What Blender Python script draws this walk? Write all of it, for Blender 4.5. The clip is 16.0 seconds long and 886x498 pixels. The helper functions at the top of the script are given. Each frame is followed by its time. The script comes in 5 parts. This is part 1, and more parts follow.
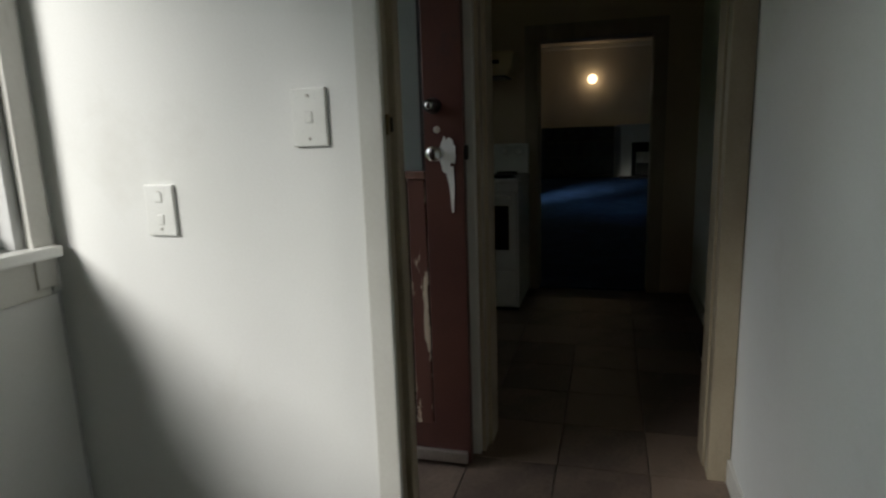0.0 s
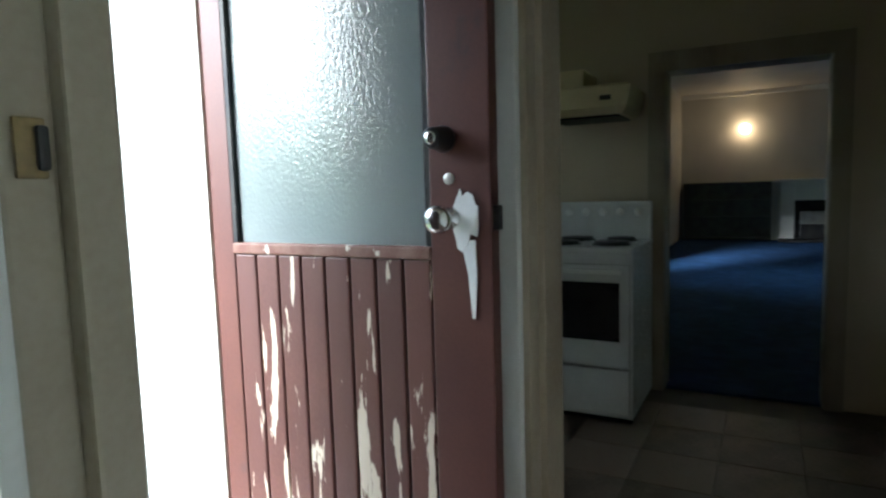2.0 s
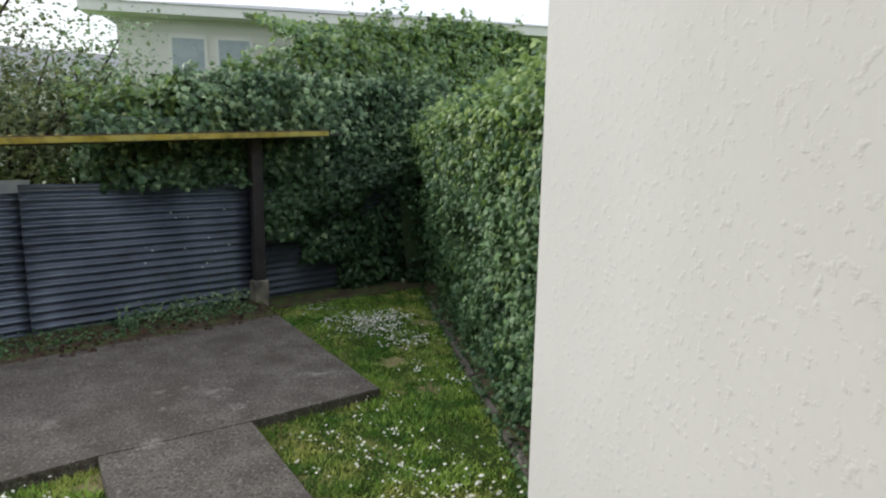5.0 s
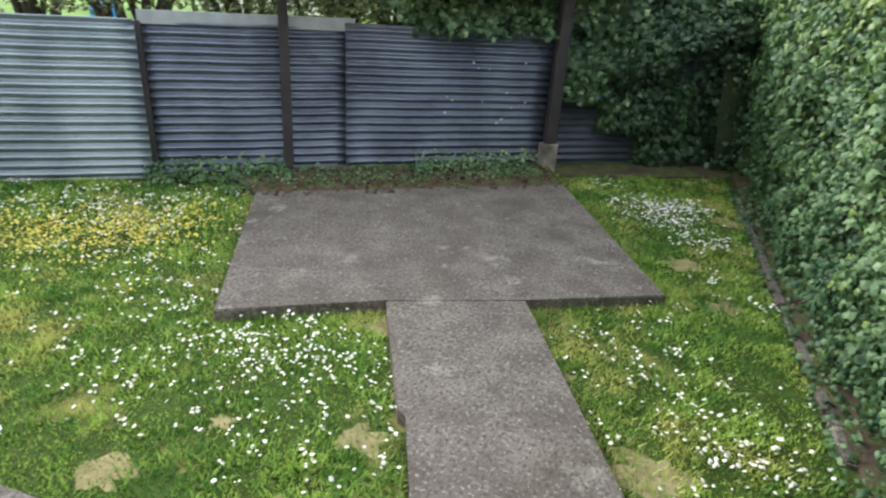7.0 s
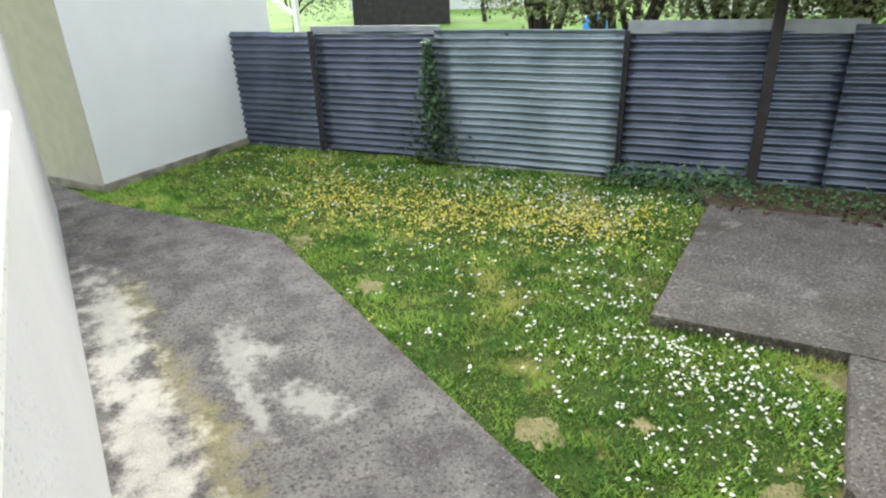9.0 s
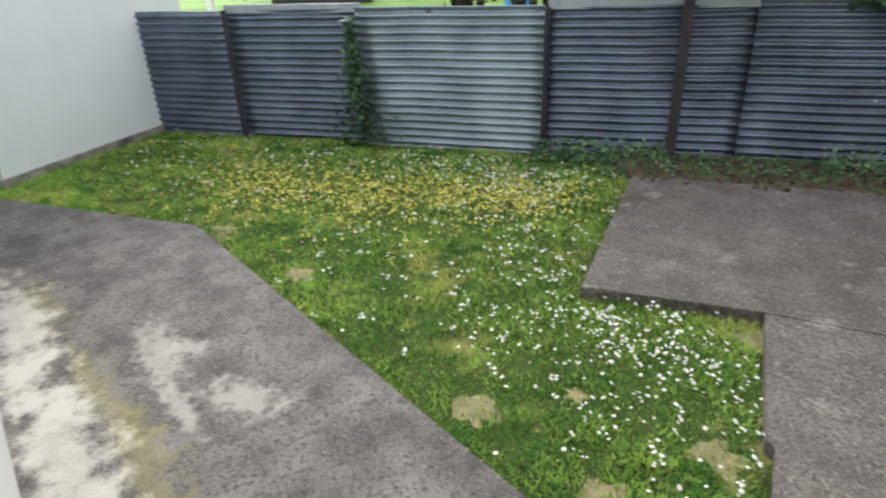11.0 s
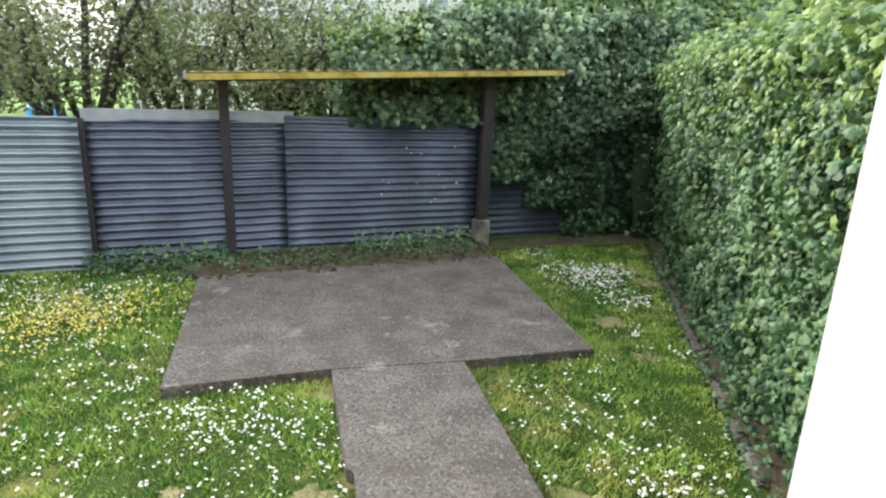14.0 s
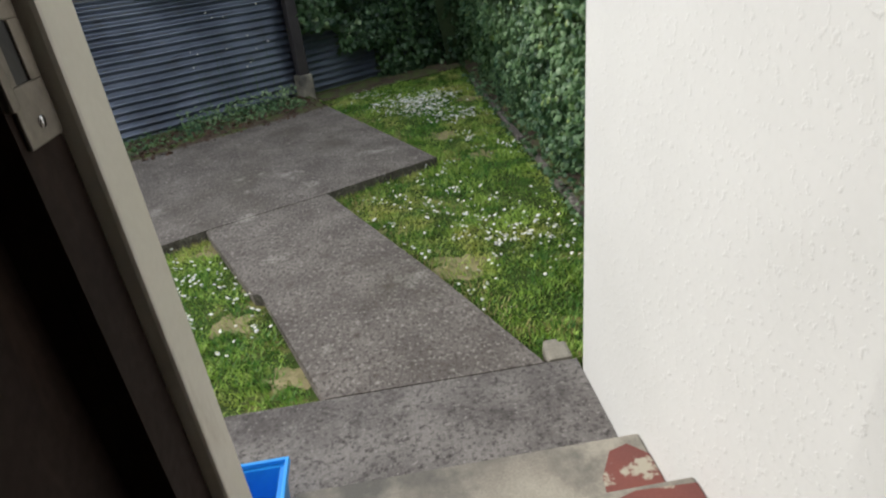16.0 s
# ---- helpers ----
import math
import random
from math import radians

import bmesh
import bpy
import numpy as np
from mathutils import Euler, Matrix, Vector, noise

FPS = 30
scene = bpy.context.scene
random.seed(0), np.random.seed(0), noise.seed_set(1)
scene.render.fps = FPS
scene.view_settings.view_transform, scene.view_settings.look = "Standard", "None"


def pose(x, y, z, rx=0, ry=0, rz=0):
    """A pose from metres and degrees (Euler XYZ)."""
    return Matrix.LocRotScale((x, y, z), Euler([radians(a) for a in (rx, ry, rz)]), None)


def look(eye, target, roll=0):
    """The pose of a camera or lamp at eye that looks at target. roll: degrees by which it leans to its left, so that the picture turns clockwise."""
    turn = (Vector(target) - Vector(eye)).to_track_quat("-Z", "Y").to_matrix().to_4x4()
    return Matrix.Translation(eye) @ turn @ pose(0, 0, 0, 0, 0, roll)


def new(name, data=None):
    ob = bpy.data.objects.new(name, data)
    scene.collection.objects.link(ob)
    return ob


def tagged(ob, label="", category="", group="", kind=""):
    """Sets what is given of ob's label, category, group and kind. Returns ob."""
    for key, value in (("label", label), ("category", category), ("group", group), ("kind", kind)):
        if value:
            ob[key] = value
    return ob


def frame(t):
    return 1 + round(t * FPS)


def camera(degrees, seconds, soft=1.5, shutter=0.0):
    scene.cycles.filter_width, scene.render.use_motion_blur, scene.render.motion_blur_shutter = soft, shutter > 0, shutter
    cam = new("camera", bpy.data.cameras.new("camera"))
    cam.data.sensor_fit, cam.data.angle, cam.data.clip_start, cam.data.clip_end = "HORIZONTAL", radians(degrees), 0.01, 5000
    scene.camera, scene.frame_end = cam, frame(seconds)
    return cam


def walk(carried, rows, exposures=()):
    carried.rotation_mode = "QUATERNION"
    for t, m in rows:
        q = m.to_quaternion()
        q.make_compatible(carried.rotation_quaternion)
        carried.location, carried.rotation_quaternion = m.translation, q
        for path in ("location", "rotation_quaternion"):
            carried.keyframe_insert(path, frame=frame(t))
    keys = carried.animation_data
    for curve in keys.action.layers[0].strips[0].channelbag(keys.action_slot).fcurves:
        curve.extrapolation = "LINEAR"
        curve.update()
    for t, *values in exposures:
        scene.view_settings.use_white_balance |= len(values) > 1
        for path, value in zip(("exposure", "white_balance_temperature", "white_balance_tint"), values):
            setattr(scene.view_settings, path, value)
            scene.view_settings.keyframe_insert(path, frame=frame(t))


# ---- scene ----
cam = camera(72.0, 16.0, soft=2.2, shutter=0.15)
PATH = [
    (0, (-0.047, -5.242, 1.940), (1.843, -4.717, 1.551), -1.9),
    (0.5, (0.078, -5.301, 1.929), (2.019, -5.020, 1.538), -0.4),
    (1, (0.294, -5.270, 1.914), (2.240, -5.019, 1.526), -1.6),
    (1.5, (0.565, -5.242, 1.919), (2.482, -4.782, 1.584), -1.8),
    (2, (0.891, -5.239, 1.916), (2.646, -4.301, 1.718), -1.7),
    (2.5, (1.154, -5.206, 1.927), (2.491, -3.725, 1.787), -0.4),
    (3, (1.404, -4.956, 1.970), (2.326, -3.191, 1.742), -1.2),
    (3.5, (1.432, -4.790, 1.994), (2.129, -2.930, 1.725), -1.4),
    (3.7, (1.472, -4.690, 2.002), (2.074, -2.795, 1.723), -1.2),
    (5.8, (1.584, -3.581, 1.990), (1.766, -1.644, 1.526), 3.4),
    (6, (1.546, -3.507, 2.025), (1.664, -1.585, 1.484), 4.2),
    (6.5, (1.434, -3.476, 2.041), (1.289, -1.605, 1.347), 4.9),
    (7, (1.374, -3.467, 2.050), (0.869, -1.710, 1.239), 3.7),
    (7.5, (1.324, -3.593, 2.059), (0.504, -1.989, 1.190), 2.5),
    (8, (1.333, -3.558, 2.092), (0.170, -2.191, 1.210), 0.1),
    (8.5, (1.228, -3.548, 2.068), (-0.213, -2.441, 1.233), -1.3),
    (8.7, (1.265, -3.575, 2.087), (-0.283, -2.600, 1.279), -2.0),
    (10.8, (1.265, -3.556, 2.060), (-0.276, -2.593, 1.223), -3.3),
    (11, (1.247, -3.520, 2.062), (-0.159, -2.401, 1.184), -2.3),
    (11.5, (1.370, -3.523, 2.117), (0.348, -2.065, 1.207), 0.9),
    (12, (1.486, -3.527, 2.141), (0.805, -1.839, 1.312), 2.5),
    (12.5, (1.501, -3.607, 2.134), (1.026, -1.804, 1.411), 2.5),
    (13, (1.504, -3.657, 2.131), (1.067, -1.814, 1.487), 1.6),
    (13.5, (1.497, -3.682, 2.093), (1.090, -1.812, 1.510), 1.9),
    (14, (1.504, -3.770, 2.036), (1.138, -1.880, 1.496), 2.3),
    (14.5, (1.546, -3.924, 2.016), (1.212, -2.019, 1.507), 1.6),
    (15, (1.494, -4.014, 1.940), (1.367, -2.102, 1.365), 0.4),
    (15.5, (1.389, -4.193, 1.910), (1.640, -2.390, 1.081), -0.4),
    (16, (1.427, -4.336, 1.853), (1.562, -2.577, 0.910), -6.6),
]
walk(cam, [(t, look(eye, target, roll)) for t, eye, target, roll in PATH],
     exposures=[(0, 0.95, 6400, 9), (0.5, 1.5, 6300, 9), (1.0, 2.0, 6300, 9), (1.5, 2.6, 6200, 8), (2.0, 2.8, 5500, 5), (2.5, 2.65, 5100, 2), (3.0, 2.0, 5500, 3), (3.4, 1.45, 6200, 7), (3.7, 1.0, 6500, 9), (5.8, -0.15, 6500, 9),
                (6.5, 0.5, 6500, 9), (7.5, 1.05, 6500, 9), (8.2, 1.2, 6500, 9), (8.7, 0.95, 6500, 9), (10.8, 0.5, 6500, 9), (11.5, 1.0, 6500, 9), (12.5, 1.12, 6500, 9), (14, 1.0, 6500, 10), (15, 0.75, 6500, 10), (15.5, 0.5, 6500, 10), (16, 0.3, 6500, 10)])

# ---- light ----
world = bpy.data.worlds.new("overcast")
scene.world = world
world.use_nodes = True
wn, wl = world.node_tree.nodes, world.node_tree.links
wn.clear()
w_out, w_bg, w_sky, w_mix = (wn.new(k) for k in ("ShaderNodeOutputWorld", "ShaderNodeBackground", "ShaderNodeTexSky", "ShaderNodeMix"))
SUN_EL, SUN_ROT = radians(27), radians(-64)
w_sky.sky_type, w_sky.sun_disc = "NISHITA", False
w_sky.sun_elevation, w_sky.sun_rotation, w_sky.dust_density = SUN_EL, SUN_ROT, 4.0
w_mix.data_type = "RGBA"
w_mix.inputs["Factor"].default_value = 0.75
w_mix.inputs["B"].default_value = (10.5, 11.0, 11.6, 1)
wl.new(w_sky.outputs["Color"], w_mix.inputs["A"])
wl.new(w_mix.outputs["Result"], w_bg.inputs["Color"])
w_bg.inputs["Strength"].default_value = 0.125
wl.new(w_bg.outputs["Background"], w_out.inputs["Surface"])

sun_data = bpy.data.lights.new("sun", "SUN")
sun_data.energy, sun_data.angle, sun_data.color = 2.4, radians(23), (1.0, 0.97, 0.92)
sun = new("sun", sun_data)
way = Vector((math.sin(SUN_ROT) * math.cos(SUN_EL), math.cos(SUN_ROT) * math.cos(SUN_EL), math.sin(SUN_EL)))
sun.matrix_world = look(way * 30, (0, 0, 0))

F = 0.68            # indoor floor above the garden slab
CEIL = F + 2.45

# ---- materials ----


def mat(name, a, b=None, rough=0.6, metal=0.0, scale=6.0, fine=90.0, bump=0.15, depth=0.004, rand="", spec=0.5, alpha=1.0, mix=(0.35, 0.65), translucent=0.0):
    """Two-tone procedural surface: broad mottling, fine grain and fine relief; rand adds a shift per island or per object."""
    m = bpy.data.materials.new(name)
    m.use_nodes = True
    n, l = m.node_tree.nodes, m.node_tree.links
    p = n["Principled BSDF"]
    b = b or tuple(c * 0.8 for c in a)
    tc = n.new("ShaderNodeTexCoord")
    big, small = n.new("ShaderNodeTexNoise"), n.new("ShaderNodeTexNoise")
    big.inputs["Scale"].default_value, big.inputs["Detail"].default_value = scale, 5
    small.inputs["Scale"].default_value, small.inputs["Detail"].default_value = fine, 4
    for x in (big, small):
        l.new(tc.outputs["Object"], x.inputs["Vector"])
    blend = n.new("ShaderNodeMath")
    blend.operation = "MULTIPLY_ADD"
    l.new(small.outputs["Fac"], blend.inputs[0])
    blend.inputs[1].default_value = 0.35
    last = n.new("ShaderNodeMath")
    last.operation = "ADD"
    l.new(big.outputs["Fac"], blend.inputs[2])
    l.new(blend.outputs[0], last.inputs[0])
    last.inputs[1].default_value = -0.175
    if rand:
        info = n.new("ShaderNodeNewGeometry" if rand == "island" else "ShaderNodeObjectInfo")
        sh = n.new("ShaderNodeMath")
        sh.operation = "MULTIPLY_ADD"
        l.new(info.outputs["Random Per Island" if rand == "island" else "Random"], sh.inputs[0])
        sh.inputs[1].default_value = 0.5
        l.new(last.outputs[0], sh.inputs[2])
        last = n.new("ShaderNodeMath")
        last.operation = "SUBTRACT"
        l.new(sh.outputs[0], last.inputs[0])
        last.inputs[1].default_value = 0.25
    ramp = n.new("ShaderNodeValToRGB")
    ramp.color_ramp.elements[0].position, ramp.color_ramp.elements[1].position = mix
    ramp.color_ramp.elements[0].color, ramp.color_ramp.elements[1].color = (*a, 1), (*b, 1)
    l.new(last.outputs[0], ramp.inputs["Fac"])
    l.new(ramp.outputs["Color"], p.inputs["Base Color"])
    rr = n.new("ShaderNodeMapRange")
    rr.inputs["To Min"].default_value, rr.inputs["To Max"].default_value = max(rough - 0.12, 0.02), min(rough + 0.12, 1)
    l.new(small.outputs["Fac"], rr.inputs["Value"])
    l.new(rr.outputs["Result"], p.inputs["Roughness"])
    p.inputs["Metallic"].default_value = metal
    p.inputs["Specular IOR Level"].default_value = spec
    if bump:
        bp = n.new("ShaderNodeBump")
        bp.inputs["Strength"].default_value, bp.inputs["Distance"].default_value = bump, depth
        l.new(small.outputs["Fac"], bp.inputs["Height"])
        l.new(bp.outputs["Normal"], p.inputs["Normal"])
    if translucent:
        tr, mx = n.new("ShaderNodeBsdfTranslucent"), n.new("ShaderNodeMixShader")
        mx.inputs["Fac"].default_value = translucent
        l.new(ramp.outputs["Color"], tr.inputs["Color"])
        l.new(p.outputs["BSDF"], mx.inputs[1])
        l.new(tr.outputs["BSDF"], mx.inputs[2])
        l.new(mx.outputs["Shader"], n["Material Output"].inputs["Surface"])
    return m


def overlay(m, colour, scale, lo, hi, axis=(1, 1, 1), detail=6, seed=0.0, shuffle=False, bias=None):
    """Patches of another colour (stains, worn paint) over a material of mat()."""
    n, l = m.node_tree.nodes, m.node_tree.links
    p = n["Principled BSDF"]
    was = p.inputs["Base Color"].links[0].from_socket
    tc, mp, ns, rp, mx = (n.new(k) for k in ("ShaderNodeTexCoord", "ShaderNodeMapping", "ShaderNodeTexNoise", "ShaderNodeValToRGB", "ShaderNodeMix"))
    mp.inputs["Scale"].default_value = axis
    mp.inputs["Location"].default_value = (seed, seed * 0.7, seed * 1.3)
    ns.inputs["Scale"].default_value, ns.inputs["Detail"].default_value, ns.inputs["Roughness"].default_value = scale, detail, 0.62
    rp.color_ramp.elements[0].position, rp.color_ramp.elements[1].position = lo, hi
    mx.data_type = "RGBA"
    mx.inputs["B"].default_value = (*colour, 1)
    l.new(tc.outputs["Object"], mp.inputs["Vector"])
    if shuffle:
        info, mul = n.new("ShaderNodeObjectInfo"), n.new("ShaderNodeMath")
        mul.operation = "MULTIPLY"
        mul.inputs[1].default_value = 37.0
        l.new(info.outputs["Random"], mul.inputs[0])
        l.new(mul.outputs[0], mp.inputs["Location"])
    l.new(mp.outputs["Vector"], ns.inputs["Vector"])
    fac = ns.outputs["Fac"]
    if bias:
        sep, mr, ad = n.new("ShaderNodeSeparateXYZ"), n.new("ShaderNodeMapRange"), n.new("ShaderNodeMath")
        mr.inputs["From Min"].default_value, mr.inputs["From Max"].default_value, mr.inputs["To Max"].default_value = bias[1:]
        l.new(tc.outputs["Object"], sep.inputs["Vector"])
        l.new(sep.outputs[bias[0]], mr.inputs["Value"])
        l.new(mr.outputs["Result"], ad.inputs[0])
        l.new(fac, ad.inputs[1])
        fac = ad.outputs[0]
    l.new(fac, rp.inputs["Fac"])
    l.new(rp.outputs["Color"], mx.inputs["Factor"])
    l.new(was, mx.inputs["A"])
    l.new(mx.outputs["Result"], p.inputs["Base Color"])
    return m


def spot(m, colour, x, y, rx, ry, turn, ragged=0.55, strength=0.8, scale=9.0):
    """One ragged stain of its own shape, lying at a place on a floor material."""
    n, l = m.node_tree.nodes, m.node_tree.links
    p = n["Principled BSDF"]
    was = p.inputs["Base Color"].links[0].from_socket
    tc, mp, ln, ns, ad, rp, mx = (n.new(k) for k in ("ShaderNodeTexCoord", "ShaderNodeMapping", "ShaderNodeVectorMath", "ShaderNodeTexNoise", "ShaderNodeMath", "ShaderNodeMapRange", "ShaderNodeMix"))
    mp.vector_type = "TEXTURE"
    mp.inputs["Location"].default_value, mp.inputs["Rotation"].default_value, mp.inputs["Scale"].default_value = (x, y, 0), (0, 0, radians(turn)), (rx, ry, 1)
    ln.operation = "LENGTH"
    ns.inputs["Scale"].default_value, ns.inputs["Detail"].default_value, ns.inputs["Roughness"].default_value = scale, 6, 0.65
    ad.operation, ad.inputs[1].default_value = "MULTIPLY_ADD", ragged * 4
    rp.inputs["From Min"].default_value, rp.inputs["From Max"].default_value = 0.3 + ragged * 2, 1.5 + ragged * 2
    rp.interpolation_type = "SMOOTHSTEP"
    rp.inputs["To Min"].default_value, rp.inputs["To Max"].default_value = strength, 0.0
    mx.data_type = "RGBA"
    mx.inputs["B"].default_value = (*colour, 1)
    l.new(tc.outputs["Object"], mp.inputs["Vector"])
    l.new(mp.outputs["Vector"], ln.inputs[0])
    l.new(tc.outputs["Object"], ns.inputs["Vector"])
    l.new(ns.outputs["Fac"], ad.inputs[0])
    l.new(ln.outputs["Value"], ad.inputs[2])
    l.new(ad.outputs[0], rp.inputs["Value"])
    l.new(rp.outputs["Result"], mx.inputs["Factor"])
    l.new(was, mx.inputs["A"])
    l.new(mx.outputs["Result"], p.inputs["Base Color"])
    return m


def glass(name, tint=(0.9, 0.95, 0.93), rough=0.0, obscure=0.0):
    """Window glass: mostly clear, glossy by Fresnel; obscure adds a rippled, milky body."""
    m = bpy.data.materials.new(name)
    m.use_nodes = True
    n, l = m.node_tree.nodes, m.node_tree.links
    n.remove(n["Principled BSDF"])
    tr, gl, fr, mx = (n.new(k) for k in ("ShaderNodeBsdfTransparent", "ShaderNodeBsdfGlossy", "ShaderNodeFresnel", "ShaderNodeMixShader"))
    tr.inputs["Color"].default_value = (*tint, 1)
    gl.inputs["Roughness"].default_value = rough
    fr.inputs["IOR"].default_value = 1.9 if obscure else 1.5
    body = tr.outputs[0]
    if obscure:
        rf, df, m2 = (n.new(k) for k in ("ShaderNodeBsdfRefraction", "ShaderNodeBsdfDiffuse", "ShaderNodeMixShader"))
        rf.inputs["Color"].default_value = (*tint, 1)
        rf.inputs["Roughness"].default_value, rf.inputs["IOR"].default_value = 0.35, 1.1
        df.inputs["Color"].default_value = (0.66, 0.75, 0.74, 1)
        m2.inputs["Fac"].default_value = obscure
        tc, ns, bp = (n.new(k) for k in ("ShaderNodeTexCoord", "ShaderNodeTexNoise", "ShaderNodeBump"))
        ns.inputs["Scale"].default_value, ns.inputs["Detail"].default_value = 115, 1
        mpg = n.new("ShaderNodeMapping")
        mpg.inputs["Scale"].default_value = (1, 1, 0.8)
        l.new(tc.outputs["Object"], mpg.inputs["Vector"])
        l.new(mpg.outputs["Vector"], ns.inputs["Vector"])
        l.new(ns.outputs["Fac"], bp.inputs["Height"])
        bp.inputs["Strength"].default_value, bp.inputs["Distance"].default_value = 0.2, 0.006
        for x in (rf, gl, fr):
            l.new(bp.outputs["Normal"], x.inputs["Normal"])
        l.new(rf.outputs[0], m2.inputs[1])
        l.new(df.outputs[0], m2.inputs[2])
        body = m2.outputs[0]
    l.new(fr.outputs[0], mx.inputs["Fac"])
    l.new(body, mx.inputs[1])
    l.new(gl.outputs[0], mx.inputs[2])
    l.new(mx.outputs[0], n["Material Output"].inputs["Surface"])
    return m


def glow(name, colour, strength):
    m = bpy.data.materials.new(name)
    m.use_nodes = True
    n, l = m.node_tree.nodes, m.node_tree.links
    n.remove(n["Principled BSDF"])
    e = n.new("ShaderNodeEmission")
    e.inputs["Color"].default_value, e.inputs["Strength"].default_value = (*colour, 1), strength
    l.new(e.outputs[0], n["Material Output"].inputs["Surface"])
    return m


M_WALL = overlay(mat("white wall paint", (0.74, 0.74, 0.72), (0.69, 0.69, 0.66), rough=0.5, scale=1.5, fine=180, bump=0.08, depth=0.002), (0.6, 0.59, 0.55), 2.2, 0.58, 0.85)
M_TRIM = overlay(mat("cream gloss trim", (0.6, 0.59, 0.55), (0.54, 0.53, 0.48), rough=0.35, scale=3, fine=120, bump=0.1, depth=0.002), (0.3, 0.27, 0.22), 5, 0.62, 0.8, (1, 1, 0.3))
M_KWALL = mat("kitchen wall paint", (0.52, 0.42, 0.3), (0.46, 0.37, 0.26), rough=0.55, scale=2, fine=120, bump=0.08, depth=0.002)
M_JAMB = overlay(mat("old stained jamb", (0.33, 0.28, 0.2), (0.27, 0.22, 0.15), rough=0.45, scale=4, fine=120, bump=0.1, depth=0.002), (0.14, 0.11, 0.08), 4, 0.58, 0.78, (1, 1, 0.25))
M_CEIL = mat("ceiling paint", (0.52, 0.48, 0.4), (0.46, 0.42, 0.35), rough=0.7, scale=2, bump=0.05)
M_LWALL = mat("living room wall paint", (0.62, 0.6, 0.54), (0.57, 0.55, 0.5), rough=0.6, scale=2, bump=0.05)
M_TILE = overlay(mat("brown vinyl tile", (0.19, 0.14, 0.105), (0.115, 0.083, 0.066), rough=0.42, scale=5, fine=60, bump=0.12, depth=0.002, rand="object"), (0.21, 0.16, 0.13), 7, 0.55, 0.75)
M_GROUT = mat("grout", (0.2, 0.165, 0.135), rough=0.8)
M_CARPET = overlay(mat("blue carpet", (0.02, 0.055, 0.14), (0.015, 0.04, 0.1), rough=0.95, scale=9, fine=400, bump=0.6, depth=0.006, spec=0.1), (0.03, 0.075, 0.18), 3, 0.5, 0.7)
M_STUCCO = mat("white stucco", (0.56, 0.56, 0.55), (0.52, 0.52, 0.51), rough=0.85, scale=1.2, fine=48, bump=0.34, depth=0.005, spec=0.2)
for link in list(M_STUCCO.node_tree.links):
    if link.to_socket.name == "Height":
        lumps = M_STUCCO.node_tree.nodes.new("ShaderNodeValToRGB")
        lumps.color_ramp.elements[0].position, lumps.color_ramp.elements[1].position = 0.58, 0.74
        source, target = link.from_socket, link.to_socket
        M_STUCCO.node_tree.links.new(source, lumps.inputs["Fac"])
        M_STUCCO.node_tree.links.new(lumps.outputs["Color"], target)
overlay(M_STUCCO, (0.48, 0.48, 0.46), 1.3, 0.6, 0.9)
M_RED = overlay(mat("peeling red brown paint", (0.112, 0.043, 0.032), (0.085, 0.032, 0.025), rough=0.5, scale=4, fine=120, bump=0.2, depth=0.002, rand="object"), (0.58, 0.49, 0.38), 2.6, 0.615, 0.63, (7, 7, 1.1), shuffle=True, bias=("Z", 0.95, 0.35, 0.07))
M_REDPLAIN = overlay(mat("red brown paint", (0.105, 0.04, 0.03), (0.08, 0.03, 0.024), rough=0.42, scale=4, fine=120, bump=0.15, depth=0.002), (0.05, 0.03, 0.03), 6, 0.6, 0.75)
M_BEAD = overlay(mat("chipped glazing rail", (0.13, 0.05, 0.035), (0.2, 0.11, 0.08), rough=0.6, scale=20, fine=200), (0.6, 0.54, 0.46), 16, 0.6, 0.63)
M_BROWN = overlay(mat("dark brown varnish", (0.02, 0.0115, 0.008), (0.014, 0.008, 0.006), rough=0.75, spec=0.15, scale=5, fine=90, bump=0.1), (0.045, 0.027, 0.018), 6, 0.62, 0.75, (1, 1, 0.25))
M_LITTER = overlay(mat("dark leaf mould", (0.06, 0.042, 0.03), (0.1, 0.07, 0.045), rough=0.95, scale=9, fine=70, bump=0.8, depth=0.012), (0.085, 0.12, 0.03), 5, 0.47, 0.6)
M_CREAM = overlay(mat("cream door frame", (0.72, 0.69, 0.6), (0.66, 0.63, 0.54), rough=0.4, scale=3, fine=120, bump=0.1), (0.4, 0.34, 0.25), 5, 0.66, 0.8, (1, 1, 0.3))
M_OBSC = glass("obscure glass", (0.6, 0.7, 0.68), 0.06, 0.28)
M_GLASS = glass("clear glass")
M_BRASS = mat("tarnished brass", (0.3, 0.22, 0.1), (0.2, 0.15, 0.08), rough=0.45, metal=0.8, fine=150)
M_CHROME = mat("worn chrome", (0.75, 0.75, 0.75), (0.6, 0.6, 0.6), rough=0.2, metal=1.0, fine=200, bump=0.03)
M_BLACK = mat("black lock metal", (0.025, 0.025, 0.028), (0.04, 0.04, 0.042), rough=0.35, metal=0.6, bump=0.05)
M_SILVER = mat("aluminium bar", (0.62, 0.6, 0.56), (0.45, 0.42, 0.38), rough=0.4, metal=0.9, fine=150)
M_TARNISH = mat("tarnished steel", (0.26, 0.23, 0.19), (0.17, 0.15, 0.125), rough=0.5, metal=0.7, fine=150)
M_FILLER = mat("white filler", (0.78, 0.78, 0.76), (0.7, 0.7, 0.68), rough=0.7, fine=150, bump=0.4)
